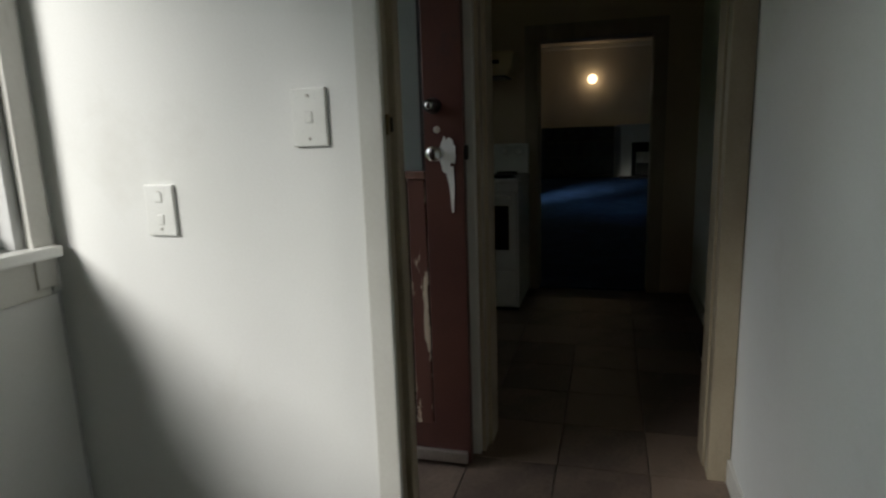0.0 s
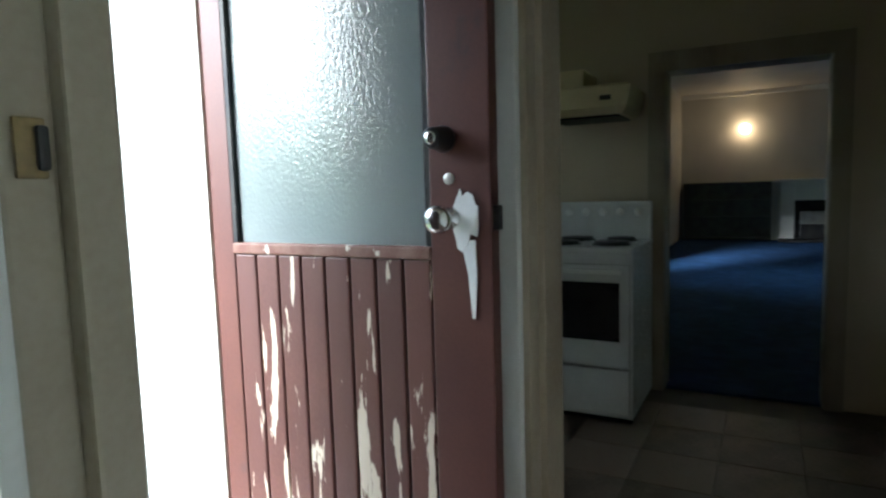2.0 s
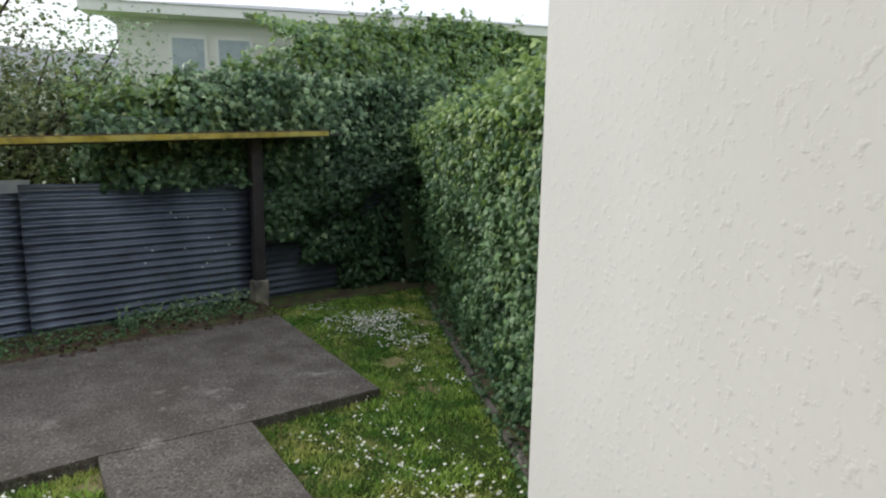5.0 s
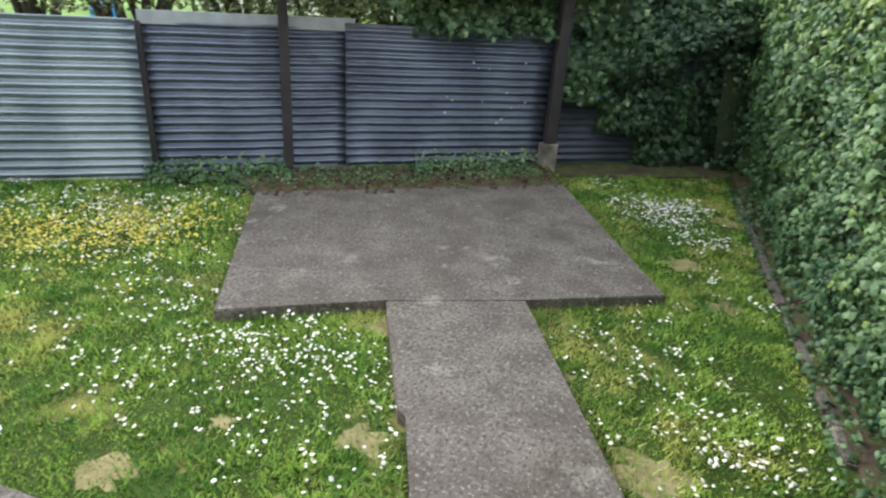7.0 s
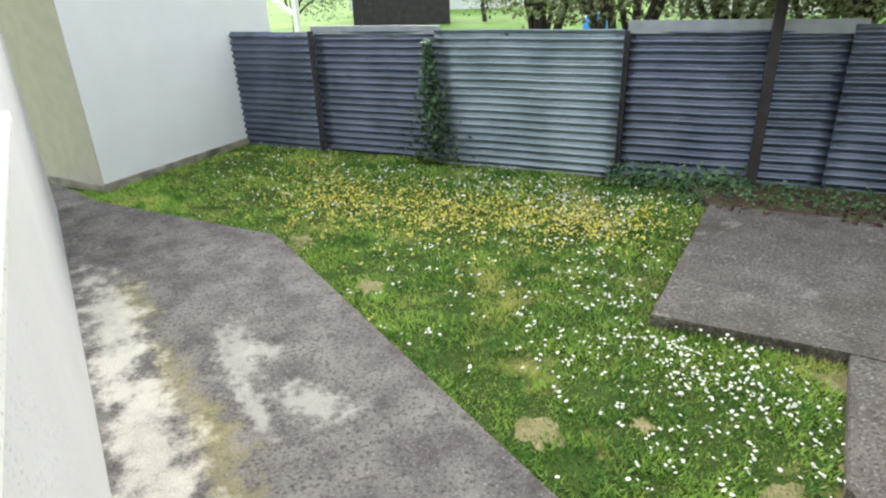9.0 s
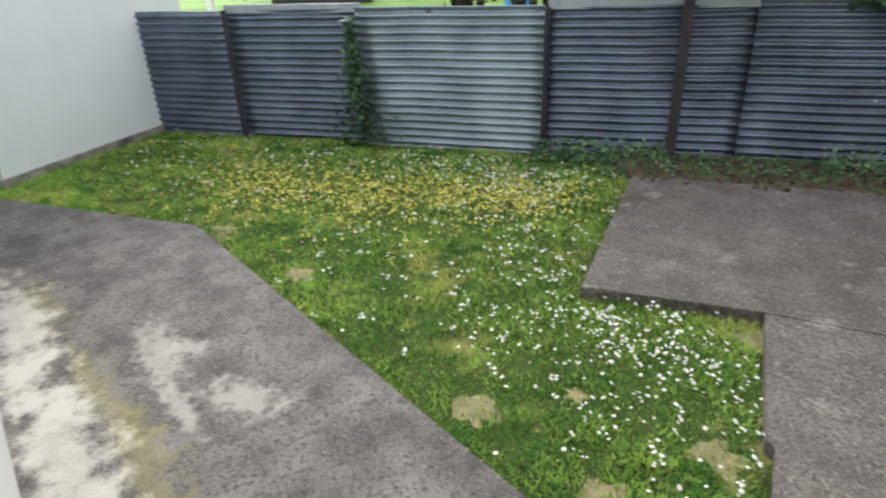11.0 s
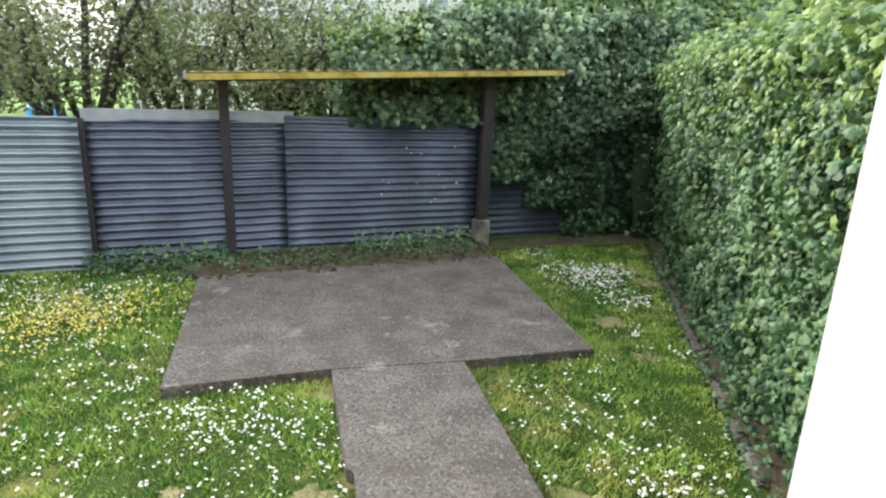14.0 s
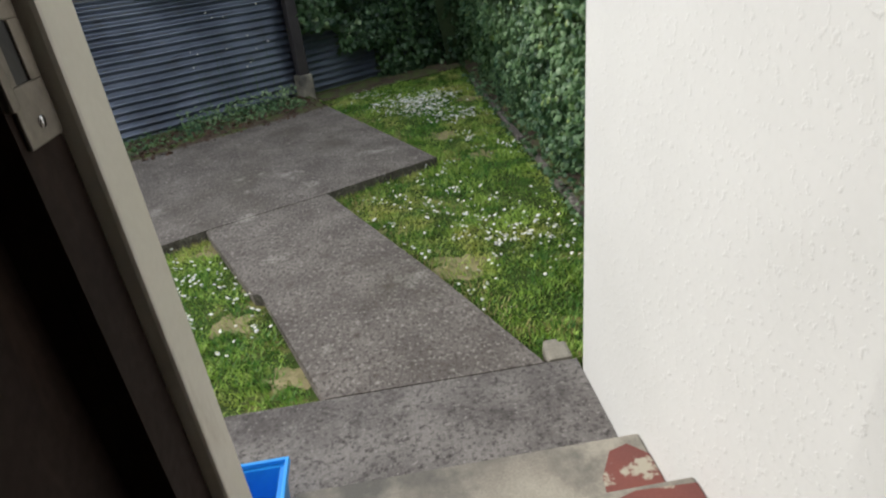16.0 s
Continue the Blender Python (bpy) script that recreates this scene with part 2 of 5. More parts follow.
M_PLASTIC = mat("white plastic", (0.78, 0.78, 0.75), (0.74, 0.74, 0.7), rough=0.3, bump=0.02)
M_ENAMEL = mat("white enamel", (0.7, 0.7, 0.68), (0.64, 0.64, 0.62), rough=0.25, bump=0.02, fine=60)
M_OVEN = mat("dark oven glass", (0.012, 0.012, 0.014), (0.02, 0.02, 0.022), rough=0.08, bump=0.0)
M_DARKMETAL = mat("dark iron", (0.03, 0.03, 0.032), (0.05, 0.048, 0.045), rough=0.5, metal=0.7)
M_HOOD = mat("cream enamel", (0.78, 0.64, 0.42), (0.7, 0.58, 0.36), rough=0.4, bump=0.03)
M_SHELF = mat("dark green wood", (0.12, 0.13, 0.11), (0.08, 0.085, 0.075), rough=0.5)
M_CURTAIN = mat("pale curtain", (0.75, 0.74, 0.7), (0.65, 0.63, 0.6), rough=0.9, translucent=0.4)
M_DARKCURT = mat("dark curtain", (0.06, 0.055, 0.05), (0.04, 0.04, 0.036), rough=0.95)

M_CONC = mat("weathered concrete", (0.105, 0.091, 0.083), (0.205, 0.184, 0.168), rough=0.9, scale=3.2, fine=75, bump=0.9, depth=0.008, spec=0.2, mix=(0.3, 0.72))
overlay(M_CONC, (0.31, 0.29, 0.265), 42, 0.56, 0.66, detail=3)
overlay(M_CONC, (0.085, 0.073, 0.065), 34, 0.62, 0.74, detail=4, seed=8)
overlay(M_CONC, (0.09, 0.075, 0.063), 11, 0.56, 0.72, detail=6, seed=3)
overlay(M_CONC, (0.4, 0.37, 0.34), 7, 0.66, 0.74, (1, 1, 1))
overlay(M_CONC, (0.085, 0.075, 0.055), 1.1, 0.52, 0.8, seed=4)
overlay(M_CONC, (0.42, 0.4, 0.36), 2.6, 0.6, 0.75, detail=9, seed=11)
overlay(M_CONC, (0.07, 0.061, 0.054), 55, 0.5, 0.64, (1, 0.6, 1), detail=8, seed=14)
overlay(M_CONC, (0.3, 0.27, 0.25), 16, 0.62, 0.74, (1, 0.45, 1), detail=9, seed=19)
M_WALKC = mat("house walk concrete", (0.09, 0.08, 0.077), (0.225, 0.208, 0.195), rough=0.88, scale=3.4, fine=75, bump=0.9, depth=0.006, spec=0.25, mix=(0.32, 0.68))
overlay(M_WALKC, (0.07, 0.063, 0.058), 26, 0.6, 0.78, detail=5, seed=8)
overlay(M_WALKC, (0.3, 0.28, 0.265), 60, 0.58, 0.72, detail=4, seed=4)
overlay(M_WALKC, (0.05, 0.045, 0.042), 5, 0.58, 0.75, seed=9.5)
overlay(M_WALKC, (0.055, 0.05, 0.047), 48, 0.5, 0.66, detail=8, seed=21)
for place in ((-2.15, -2.98, 0.34, 0.12, -8), (-1.6, -3.06, 0.3, 0.05, 2), (-2.08, -2.86, 0.12, 0.09, 40), (-1.42, -2.78, 0.24, 0.12, 22)):
    spot(M_WALKC, (0.42, 0.4, 0.365), *place, ragged=0.9, strength=0.7, scale=12.0)
for place in ((-2.05, -3.36, 0.5, 0.1, 3), (-1.2, -3.3, 0.4, 0.12, -6), (-3.3, -3.42, 0.5, 0.1, 4)):
    spot(M_WALKC, (0.27, 0.25, 0.1), *place, ragged=1.3, strength=0.45, scale=5.0)
for place in ((-1.55, -3.58, 1.1, 0.17, 0), (-2.9, -3.6, 1.0, 0.17, 0), (-0.3, -3.6, 0.7, 0.15, 0)):
    spot(M_WALKC, (0.6, 0.57, 0.5), *place, ragged=1.3, strength=0.62, scale=5.0)
M_STEPC = mat("step concrete", (0.2, 0.18, 0.15), (0.36, 0.33, 0.27), rough=0.85, scale=4, fine=120, bump=0.5, depth=0.005)
overlay(M_STEPC, (0.1, 0.095, 0.085), 1.6, 0.5, 0.62, seed=1.0)
M_REDSTEP = overlay(mat("worn red step paint", (0.2, 0.06, 0.045), (0.16, 0.05, 0.04), rough=0.7, fine=120), (0.4, 0.36, 0.28), 7, 0.56, 0.6)
M_SOIL = mat("lawn soil", (0.06, 0.095, 0.022), (0.04, 0.06, 0.016), rough=0.95, scale=2.5, fine=60, bump=0.7, depth=0.01, spec=0.1)
overlay(M_SOIL, (0.3, 0.27, 0.1), 2.4, 0.58, 0.7, seed=5)
M_BARE = overlay(mat("bare dry soil", (0.32, 0.27, 0.15), (0.22, 0.2, 0.1), rough=0.95, scale=9, fine=70, bump=0.7, depth=0.008, spec=0.1), (0.08, 0.06, 0.03), 26, 0.62, 0.68)
M_GRASS = mat("grass blade", (0.06, 0.18, 0.02), (0.4, 0.58, 0.1), rough=0.6, scale=1.3, fine=8, bump=0, rand="island", translucent=0.3, mix=(0.3, 0.7))
overlay(M_GRASS, (0.58, 0.56, 0.16), 1.7, 0.53, 0.68, seed=3)
overlay(M_GRASS, (0.055, 0.2, 0.018), 3.4, 0.52, 0.64, seed=7)
M_STRAW = mat("dry grass blade", (0.34, 0.3, 0.09), (0.5, 0.42, 0.2), rough=0.7, scale=3, fine=20, bump=0, rand="island", translucent=0.25)
M_PETAL = mat("daisy petal", (0.88, 0.88, 0.87), (0.82, 0.82, 0.83), rough=0.7, bump=0)
M_YELLOW = mat("yellow flower", (0.75, 0.62, 0.08), (0.8, 0.72, 0.2), rough=0.7, bump=0, rand="island")
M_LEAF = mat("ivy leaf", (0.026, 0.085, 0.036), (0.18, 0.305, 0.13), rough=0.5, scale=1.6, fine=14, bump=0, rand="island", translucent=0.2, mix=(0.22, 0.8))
# Darker leaf whose colour holds the shade of the overhang at the corner.
M_LEAFSHADE = mat("shade-toned leaf", (0.014, 0.045, 0.022), (0.085, 0.165, 0.07), rough=0.45, scale=1.6, fine=14, bump=0, rand="island", translucent=0.2, mix=(0.22, 0.8))
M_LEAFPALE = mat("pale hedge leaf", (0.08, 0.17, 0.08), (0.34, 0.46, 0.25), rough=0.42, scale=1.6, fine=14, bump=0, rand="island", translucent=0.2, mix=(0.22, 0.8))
# Lighter leaf for hedge tops, with the overhead light put into its colour.
M_LEAFLIT = mat("skylit leaf", (0.1, 0.2, 0.045), (0.32, 0.44, 0.13), rough=0.4, scale=2.0, fine=14, bump=0, rand="island", translucent=0.3, mix=(0.2, 0.8))
M_LEAFDRY = mat("shrub leaf", (0.06, 0.085, 0.03), (0.22, 0.26, 0.09), rough=0.5, scale=2.0, fine=14, bump=0, rand="island", translucent=0.3, mix=(0.2, 0.8))
# Dark backing sheet behind hedge leaves, coloured as their inner shade.
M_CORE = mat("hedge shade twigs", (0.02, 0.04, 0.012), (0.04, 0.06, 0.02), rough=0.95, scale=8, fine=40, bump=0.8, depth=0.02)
M_BARK = mat("bark", (0.035, 0.027, 0.022), (0.07, 0.055, 0.045), rough=0.95, scale=12, fine=60, bump=0.8, depth=0.012)
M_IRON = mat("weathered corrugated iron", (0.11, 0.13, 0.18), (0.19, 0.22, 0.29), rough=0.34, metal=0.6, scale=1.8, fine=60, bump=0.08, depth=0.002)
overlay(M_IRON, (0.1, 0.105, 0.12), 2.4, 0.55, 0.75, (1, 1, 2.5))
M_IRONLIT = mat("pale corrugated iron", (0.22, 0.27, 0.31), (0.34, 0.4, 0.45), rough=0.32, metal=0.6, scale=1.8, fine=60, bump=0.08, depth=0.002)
M_FLASH = mat("galvanised flashing", (0.3, 0.33, 0.36), (0.38, 0.41, 0.44), rough=0.5, metal=0.4)
M_POST = overlay(mat("dark stained timber", (0.026, 0.023, 0.026), (0.044, 0.038, 0.04), rough=0.8, scale=5, fine=80, bump=0.4), (0.075, 0.062, 0.06), 6, 0.6, 0.75, (1, 1, 0.2))
M_FIBRE = mat("yellow fibreglass", (0.68, 0.52, 0.06), (0.75, 0.66, 0.2), rough=0.5, scale=3, fine=40, bump=0.1, translucent=0.45)
overlay(M_FIBRE, (0.16, 0.13, 0.04), 9, 0.5, 0.7)
M_RUST = overlay(mat("rusty roof flashing", (0.1, 0.06, 0.045), (0.16, 0.09, 0.06), rough=0.8), (0.06, 0.05, 0.05), 8, 0.5, 0.65)
M_BLUE = mat("blue plastic", (0.02, 0.28, 0.75), (0.03, 0.34, 0.85), rough=0.35, bump=0.03)
M_HOUSE = mat("cream weatherboard", (0.78, 0.77, 0.72), (0.72, 0.71, 0.67), rough=0.6, scale=2)
M_ROOF = mat("grey roof iron", (0.32, 0.33, 0.35), (0.26, 0.27, 0.29), rough=0.6)
# Pale blue pane: the reflected sky is painted into the colour.
M_PANE = mat("sky-lit window", (0.32, 0.38, 0.42), (0.4, 0.46, 0.5), rough=0.15, bump=0)
M_SHED = mat("white shed wall", (0.8, 0.81, 0.82), (0.76, 0.77, 0.78), rough=0.7, scale=2, fine=40, bump=0.1)
M_BEIGE = mat("beige shed wall", (0.45, 0.41, 0.34), (0.4, 0.37, 0.3), rough=0.75)
M_DEAD = mat("dead leaf", (0.09, 0.048, 0.03), (0.055, 0.032, 0.022), rough=0.8, rand="island", bump=0)
M_FARGRASS = mat("far grass", (0.12, 0.25, 0.035), (0.2, 0.36, 0.06), rough=0.95, scale=0.6, fine=20, bump=0.3)

# ---- builders ----


def finish(bm, name, material):
    me = bpy.data.meshes.new(name)
    bm.to_mesh(me)
    bm.free()
    for m in material if isinstance(material, (list, tuple)) else (material,):
        me.materials.append(m)
    return me


def part(name, bm, material, parent=None, label=""):
    """Links a bmesh as one mesh object, under a thing or a part when given."""
    ob = new(name, finish(bm, name, material) if isinstance(bm, bmesh.types.BMesh) else bm)
    if parent:
        ob.parent = parent
    return tagged(ob, label=label)


def thing(name, label, category, kind="", group="", at=(0, 0, 0), rz=0.0):
    ob = new(name)
    ob.empty_display_size = 0.1
    ob.matrix_basis = pose(*at, 0, 0, rz)
    return tagged(ob, label, category, group, kind)


def boxes(*specs, bevel=0.0):
    """One bmesh of boxes given as (x0, x1, y0, y1, z0, z1)."""
    bm = bmesh.new()
    for x0, x1, y0, y1, z0, z1 in specs:
        vs = bmesh.ops.create_cube(bm, size=1)["verts"]
        for v in vs:
            v.co = ((x0 + x1) / 2 + v.co.x * (x1 - x0), (y0 + y1) / 2 + v.co.y * (y1 - y0), (z0 + z1) / 2 + v.co.z * (z1 - z0))
    if bevel:
        bmesh.ops.bevel(bm, geom=bm.edges[:], offset=bevel, segments=2, affect="EDGES", profile=0.6)
    return bm


def lathe(profile, n=20, axis="z"):
    """A turned shape from (radius, height) pairs."""
    bm = bmesh.new()
    rings = []
    for r, h in profile:
        rings.append([bm.verts.new((r * math.cos(a), r * math.sin(a), h)) for a in (2 * math.pi * k / n for k in range(n))])
    for u, v in zip(rings, rings[1:]):
        for k in range(n):
            bm.faces.new((u[k], u[(k + 1) % n], v[(k + 1) % n], v[k]))
    bm.faces.new(rings[0][::-1])
    bm.faces.new(rings[-1])
    for f in bm.faces:
        f.smooth = True
    turn = {"z": Matrix(), "x": Matrix.Rotation(radians(-90), 4, "Y"), "y": Matrix.Rotation(radians(90), 4, "X")}[axis]
    bm.transform(turn)
    return bm


def moved(bm, x, y, z):
    bm.transform(Matrix.Translation((x, y, z)))
    return bm


def prism(points, z0, z1, bevel=0.0):
    """An upright prism over a plan outline (anticlockwise)."""
    bm = bmesh.new()
    lo, hi = [bm.verts.new((x, y, z0)) for x, y in points], [bm.verts.new((x, y, z1)) for x, y in points]
    bm.faces.new(lo[::-1])
    top = bm.faces.new(hi)
    n = len(points)
    for k in range(n):
        bm.faces.new((lo[k], lo[(k + 1) % n], hi[(k + 1) % n], hi[k]))
    if bevel:
        bmesh.ops.bevel(bm, geom=list(top.edges), offset=bevel, segments=2, affect="EDGES")
    return bm


def soup(name, verts, faces, material, smooth=False, slots=None):
    me = bpy.data.meshes.new(name)
    me.from_pydata(verts.tolist() if hasattr(verts, "tolist") else verts, [], faces.tolist() if hasattr(faces, "tolist") else faces)
    for m in material if isinstance(material, (list, tuple)) else (material,):
        me.materials.append(m)
    if slots is not None:
        me.polygons.foreach_set("material_index", np.asarray(slots, dtype=np.int32))
    if smooth:
        me.polygons.foreach_set("use_smooth", [True] * len(me.polygons))
    return me


def leaves(name, centres, normals, sizes, material, rng, droop=0.22, slots=None):
    """Many folded, pointed leaves with lobes, facing roughly along the normals."""
    n = len(centres)
    shape = np.array([(0, 0, 0), (-0.56, 0.06, -0.09), (-0.27, 0.36, 0.0), (-0.4, 0.68, -0.08), (0, 1.0, -0.18), (0.4, 0.68, -0.08), (0.27, 0.36, 0.0), (0.56, 0.06, -0.09), (0, 0.42, 0.1)])
    tri = np.array([(k, 8, (k + 1) % 8) for k in range(8)])
    nz = normals + rng.normal(0, 0.5, (n, 3))
    nz /= np.linalg.norm(nz, axis=1, keepdims=True)
    down = np.array([0, 0, -1.0]) * droop + rng.normal(0, 0.6, (n, 3))
    ty = down - (down * nz).sum(1, keepdims=True) * nz
    ty /= np.linalg.norm(ty, axis=1, keepdims=True) + 1e-9
    tx = np.cross(ty, nz)
    s = sizes[:, None, None]
    v = centres[:, None] + s * (shape[None, :, 0:1] * tx[:, None] + shape[None, :, 1:2] * ty[:, None] + shape[None, :, 2:3] * nz[:, None])
    f = tri[None] + 9 * np.arange(n)[:, None, None]
    sl = None if slots is None else np.repeat(slots, 8)
    return soup(name, v.reshape(-1, 3), f.reshape(-1, 3), material, slots=sl)

# ---- large structure ----


def structure(name, bm, material, label, category):
    return tagged(part(name, bm, material), label, category, kind="structure")


WT = 3.35
structure("wall_garden_side", boxes((-6.0, -1.4, -3.95, -3.78, -0.3, WT), (-1.4, 1.0, -3.95, -3.78, -0.3, 1.70), (-1.4, 1.0, -3.95, -3.78, 2.9, WT),
          (1.0, 1.165, -3.95, -3.78, -0.3, WT), (1.165, 2.02, -3.95, -3.78, -0.3, F - 0.02), (1.165, 2.02, -3.95, -3.78, F + 2.12, WT),
          (2.02, 2.16, -3.95, -3.78, -0.3, WT)), M_STUCCO, "white stucco house wall beside the concrete walk", "wall")
structure("wall_side_wing", boxes((2.16, 2.34, -3.95, -2.23, -0.3, WT)), M_STUCCO, "rough white stucco wall beside the back steps", "wall")
structure("wall_wing_front", boxes((2.34, 3.0, -2.41, -2.23, -0.3, WT), (4.3, 5.0, -2.41, -2.23, -0.3, WT), (3.0, 4.3, -2.41, -2.23, -0.3, F + 1.0), (3.0, 4.3, -2.41, -2.23, F + 2.1, WT)), M_STUCCO, "rough white stucco kitchen wall", "wall")
structure("wall_wing_end", boxes((4.82, 5.0, -3.6, -2.41, -0.3, WT)), M_STUCCO, "rough white stucco end wall", "wall")
structure("wall_partition", boxes((1.10, 1.165, -4.785, -3.95, F, CEIL), (1.10, 1.165, -5.67, -4.785, F + 2.03, CEIL)), M_WALL, "white painted partition wall with a light switch", "wall")
structure("wall_lobby_right", boxes((-1.6, 2.12, -5.79, -5.67, F, CEIL)), M_WALL, "plain white painted lobby wall", "wall")
structure("wall_laundry_end", boxes((-1.72, -1.6, -5.76, -3.95, F, CEIL)), M_WALL, "plain white painted laundry wall", "wall")
structure("wall_kitchen_door", boxes((2.12, 2.30, -4.77, -3.95, F, CEIL), (2.12, 2.30, -6.9, -5.605, F, CEIL), (2.12, 2.30, -5.605, -4.77, F + 2.0, CEIL)), M_KWALL,
          "painted wall with the kitchen doorway", "wall")
structure("wall_kitchen_end", boxes((4.63, 4.75, -4.70, -2.41, F, CEIL), (4.63, 4.75, -6.9, -5.53, F, CEIL), (4.63, 4.75, -5.53, -4.70, F + 1.875, CEIL)), M_KWALL,
          "dim kitchen wall with the living room doorway", "wall")
structure("wall_kitchen_nib", boxes((3.78, 4.63, -5.98, -5.83, F, CEIL)), M_WALL, "white painted wall nib in the kitchen", "wall")
structure("wall_kitchen_right", boxes((2.30, 4.63, -6.9, -6.78, F, CEIL)), M_KWALL, "dim kitchen side wall", "wall")
LX = 14.8
LC = F + 3.0
structure("wall_living_far", boxes((LX, LX + 0.12, -8.2, -3.5, F, LC)), M_LWALL, "cream living room wall with a lamp", "wall")
structure("wall_living_window", boxes((4.75, 8.6, -3.6, -3.48, F, LC), (10.9, LX, -3.6, -3.48, F, LC), (8.6, 10.9, -3.6, -3.48, F, F + 0.5), (8.6, 10.9, -3.6, -3.48, F + 2.15, LC)), M_LWALL,
          "cream living room wall with a window", "wall")
structure("wall_living_right", boxes((4.75, LX, -8.2, -8.08, F, LC)), M_LWALL, "cream living room side wall", "wall")
structure("wall_living_near", boxes((4.751, 4.80, -8.2, -5.53, F, LC), (4.751, 4.80, -4.70, -3.48, F, LC), (4.751, 4.80, -5.53, -4.70, F + 1.875, LC)), M_LWALL, "cream living room wall by the doorway", "wall")
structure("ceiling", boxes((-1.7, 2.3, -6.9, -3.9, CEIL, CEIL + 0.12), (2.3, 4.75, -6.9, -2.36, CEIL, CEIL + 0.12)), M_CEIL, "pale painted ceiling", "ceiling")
structure("ceiling_living", boxes((4.75, LX + 0.1, -8.2, -3.48, LC, LC + 0.12)), M_LWALL, "pale living room ceiling", "ceiling")
structure("cornice", boxes((LX - 0.09, LX, -8.08, -3.6, LC - 0.09, LC), bevel=0.02), M_PLASTIC, "white plaster cornice", "trim")
structure("floor", boxes((-1.7, 2.2, -6.9, -3.94, F - 0.2, F - 0.012), (2.2, 4.69, -6.9, -2.4, F - 0.2, F - 0.012)), M_GROUT, "grouted floor under the vinyl tiles", "floor")
structure("carpet_floor", boxes((4.69, LX, -8.2, -3.5, F - 0.2, F + 0.006)), M_CARPET, "worn dark blue carpet", "carpet")
structure("roof", boxes((-6.0, 5.0, -7.0, -3.84, WT, WT + 0.15), (2.2, 5.0, -3.9, -2.28, WT, WT + 0.15), (5.0, LX + 0.2, -8.4, -3.5, LC + 0.14, LC + 0.3)), M_ROOF, "flat grey roof", "roof")
structure("door_threshold", boxes((1.165, 2.02, -3.97, -3.74, F - 0.03, F + 0.012), bevel=0.006), M_TRIM, "worn timber door sill", "door sill")

# trims: casings, jambs, skirting
structure("trim_lobby_casing", boxes((1.082, 1.10, -4.815, -4.765, F, F + 2.08), (1.082, 1.10, -5.67, -4.765, F + 2.083, F + 2.14), bevel=0.004), M_TRIM, "cream painted door casing", "door frame")
structure("trim_lobby_opening", boxes((1.101, 1.14, -4.81, -4.785, F, F + 2.03), (1.14, 1.178, -4.825, -4.785, F, F + 2.03),
          (1.101, 1.14, -5.67, -4.81, F + 1.995, F + 2.03), (1.14, 1.178, -5.67, -4.825, F + 1.975, F + 2.03), bevel=0.004), M_JAMB,
          "old stained timber door jamb with a stop", "door frame")
structure("trim_kitchen_casing", boxes((2.095, 2.12, -4.775, -4.68, F, F + 2.06), bevel=0.004), M_TRIM, "cream painted door casing", "door frame")
structure("trim_kitchen_left", boxes((2.12, 2.18, -4.79, -4.77, F, F + 2.0), (2.18, 2.31, -4.805, -4.77, F, F + 2.0), bevel=0.004), M_JAMB,
          "old stained timber door jamb", "door frame")
structure("trim_kitchen_casing_b", boxes((2.09, 2.12, -5.668, -5.595, F, F + 2.06), bevel=0.004), M_JAMB, "old stained door casing", "door frame")
structure("trim_kitchen_right", boxes((2.12, 2.18, -5.605, -5.597, F, F + 2.0), (2.18, 2.31, -5.605, -5.59, F, F + 2.0),
          (2.095, 2.12, -5.595, -4.775, F + 1.98, F + 2.06), (2.12, 2.31, -5.59, -4.79, F + 1.96, F + 2.0), bevel=0.004), M_JAMB, "old stained timber door jamb", "door frame")
structure("trim_living_doorway", boxes((4.60, 4.63, -4.71, -4.62, F, F + 1.965), (4.60, 4.63, -5.61, -5.52, F, F + 1.965), (4.60, 4.63, -5.52, -4.71, F + 1.855, F + 1.965),
          (4.63, 4.80, -4.715, -4.70, F, F + 1.875), (4.63, 4.80, -5.53, -5.515, F, F + 1.875), (4.63, 4.80, -5.515, -4.715, F + 1.855, F + 1.875)), M_JAMB, "painted living room door frame", "door frame")
structure("baseboard", boxes((-1.6, 2.088, -5.67, -5.656, F, F + 0.09), (1.086, 1.10, -4.775, -3.95, F, F + 0.09), (3.78, 4.6, -5.83, -5.816, F, F + 0.09), bevel=0.004), M_TRIM, "painted timber skirting board", "skirting")

# The third strip is an added white face that brightens the door glass.
for lining in ((-1.6, 1.082, -3.958, -3.951, F, 1.58), (1.075, 1.10, -3.958, -3.951, 1.584, CEIL), (2.112, 2.12, -4.676, -3.952, F, CEIL)):
    structure("wall_lining", boxes(lining), M_WALL, "plain white painted wall face, one strip added behind the door glass", "wall")

# ---- back door frame, window ----
for rebate in ((1.2, 1.212, -3.957, -3.902, F, F + 2.08), (1.165, 1.1995, -3.957, -3.9505, F, F + 2.12), (1.165, 1.178, -4.78, -3.9575, F, F + 2.2)):
    structure("back_door_rebate", boxes(rebate), M_BROWN, "dark brown varnished door jamb and lining", "door frame")
structure("back_door_frame", boxes((1.165, 1.199, -3.95, -3.845, F, F + 2.12), (1.20, 1.226, -3.90, -3.845, F, F + 2.08), (1.995, 2.02, -3.968, -3.925, F, F + 2.12),
          (1.20, 1.995, -4.0, -3.76, F + 2.083, F + 2.12), (1.09, 1.15, -3.78, -3.755, F - 0.02, F + 2.19), bevel=0.004), M_CREAM,
          "cream painted timber back door frame", "door frame")


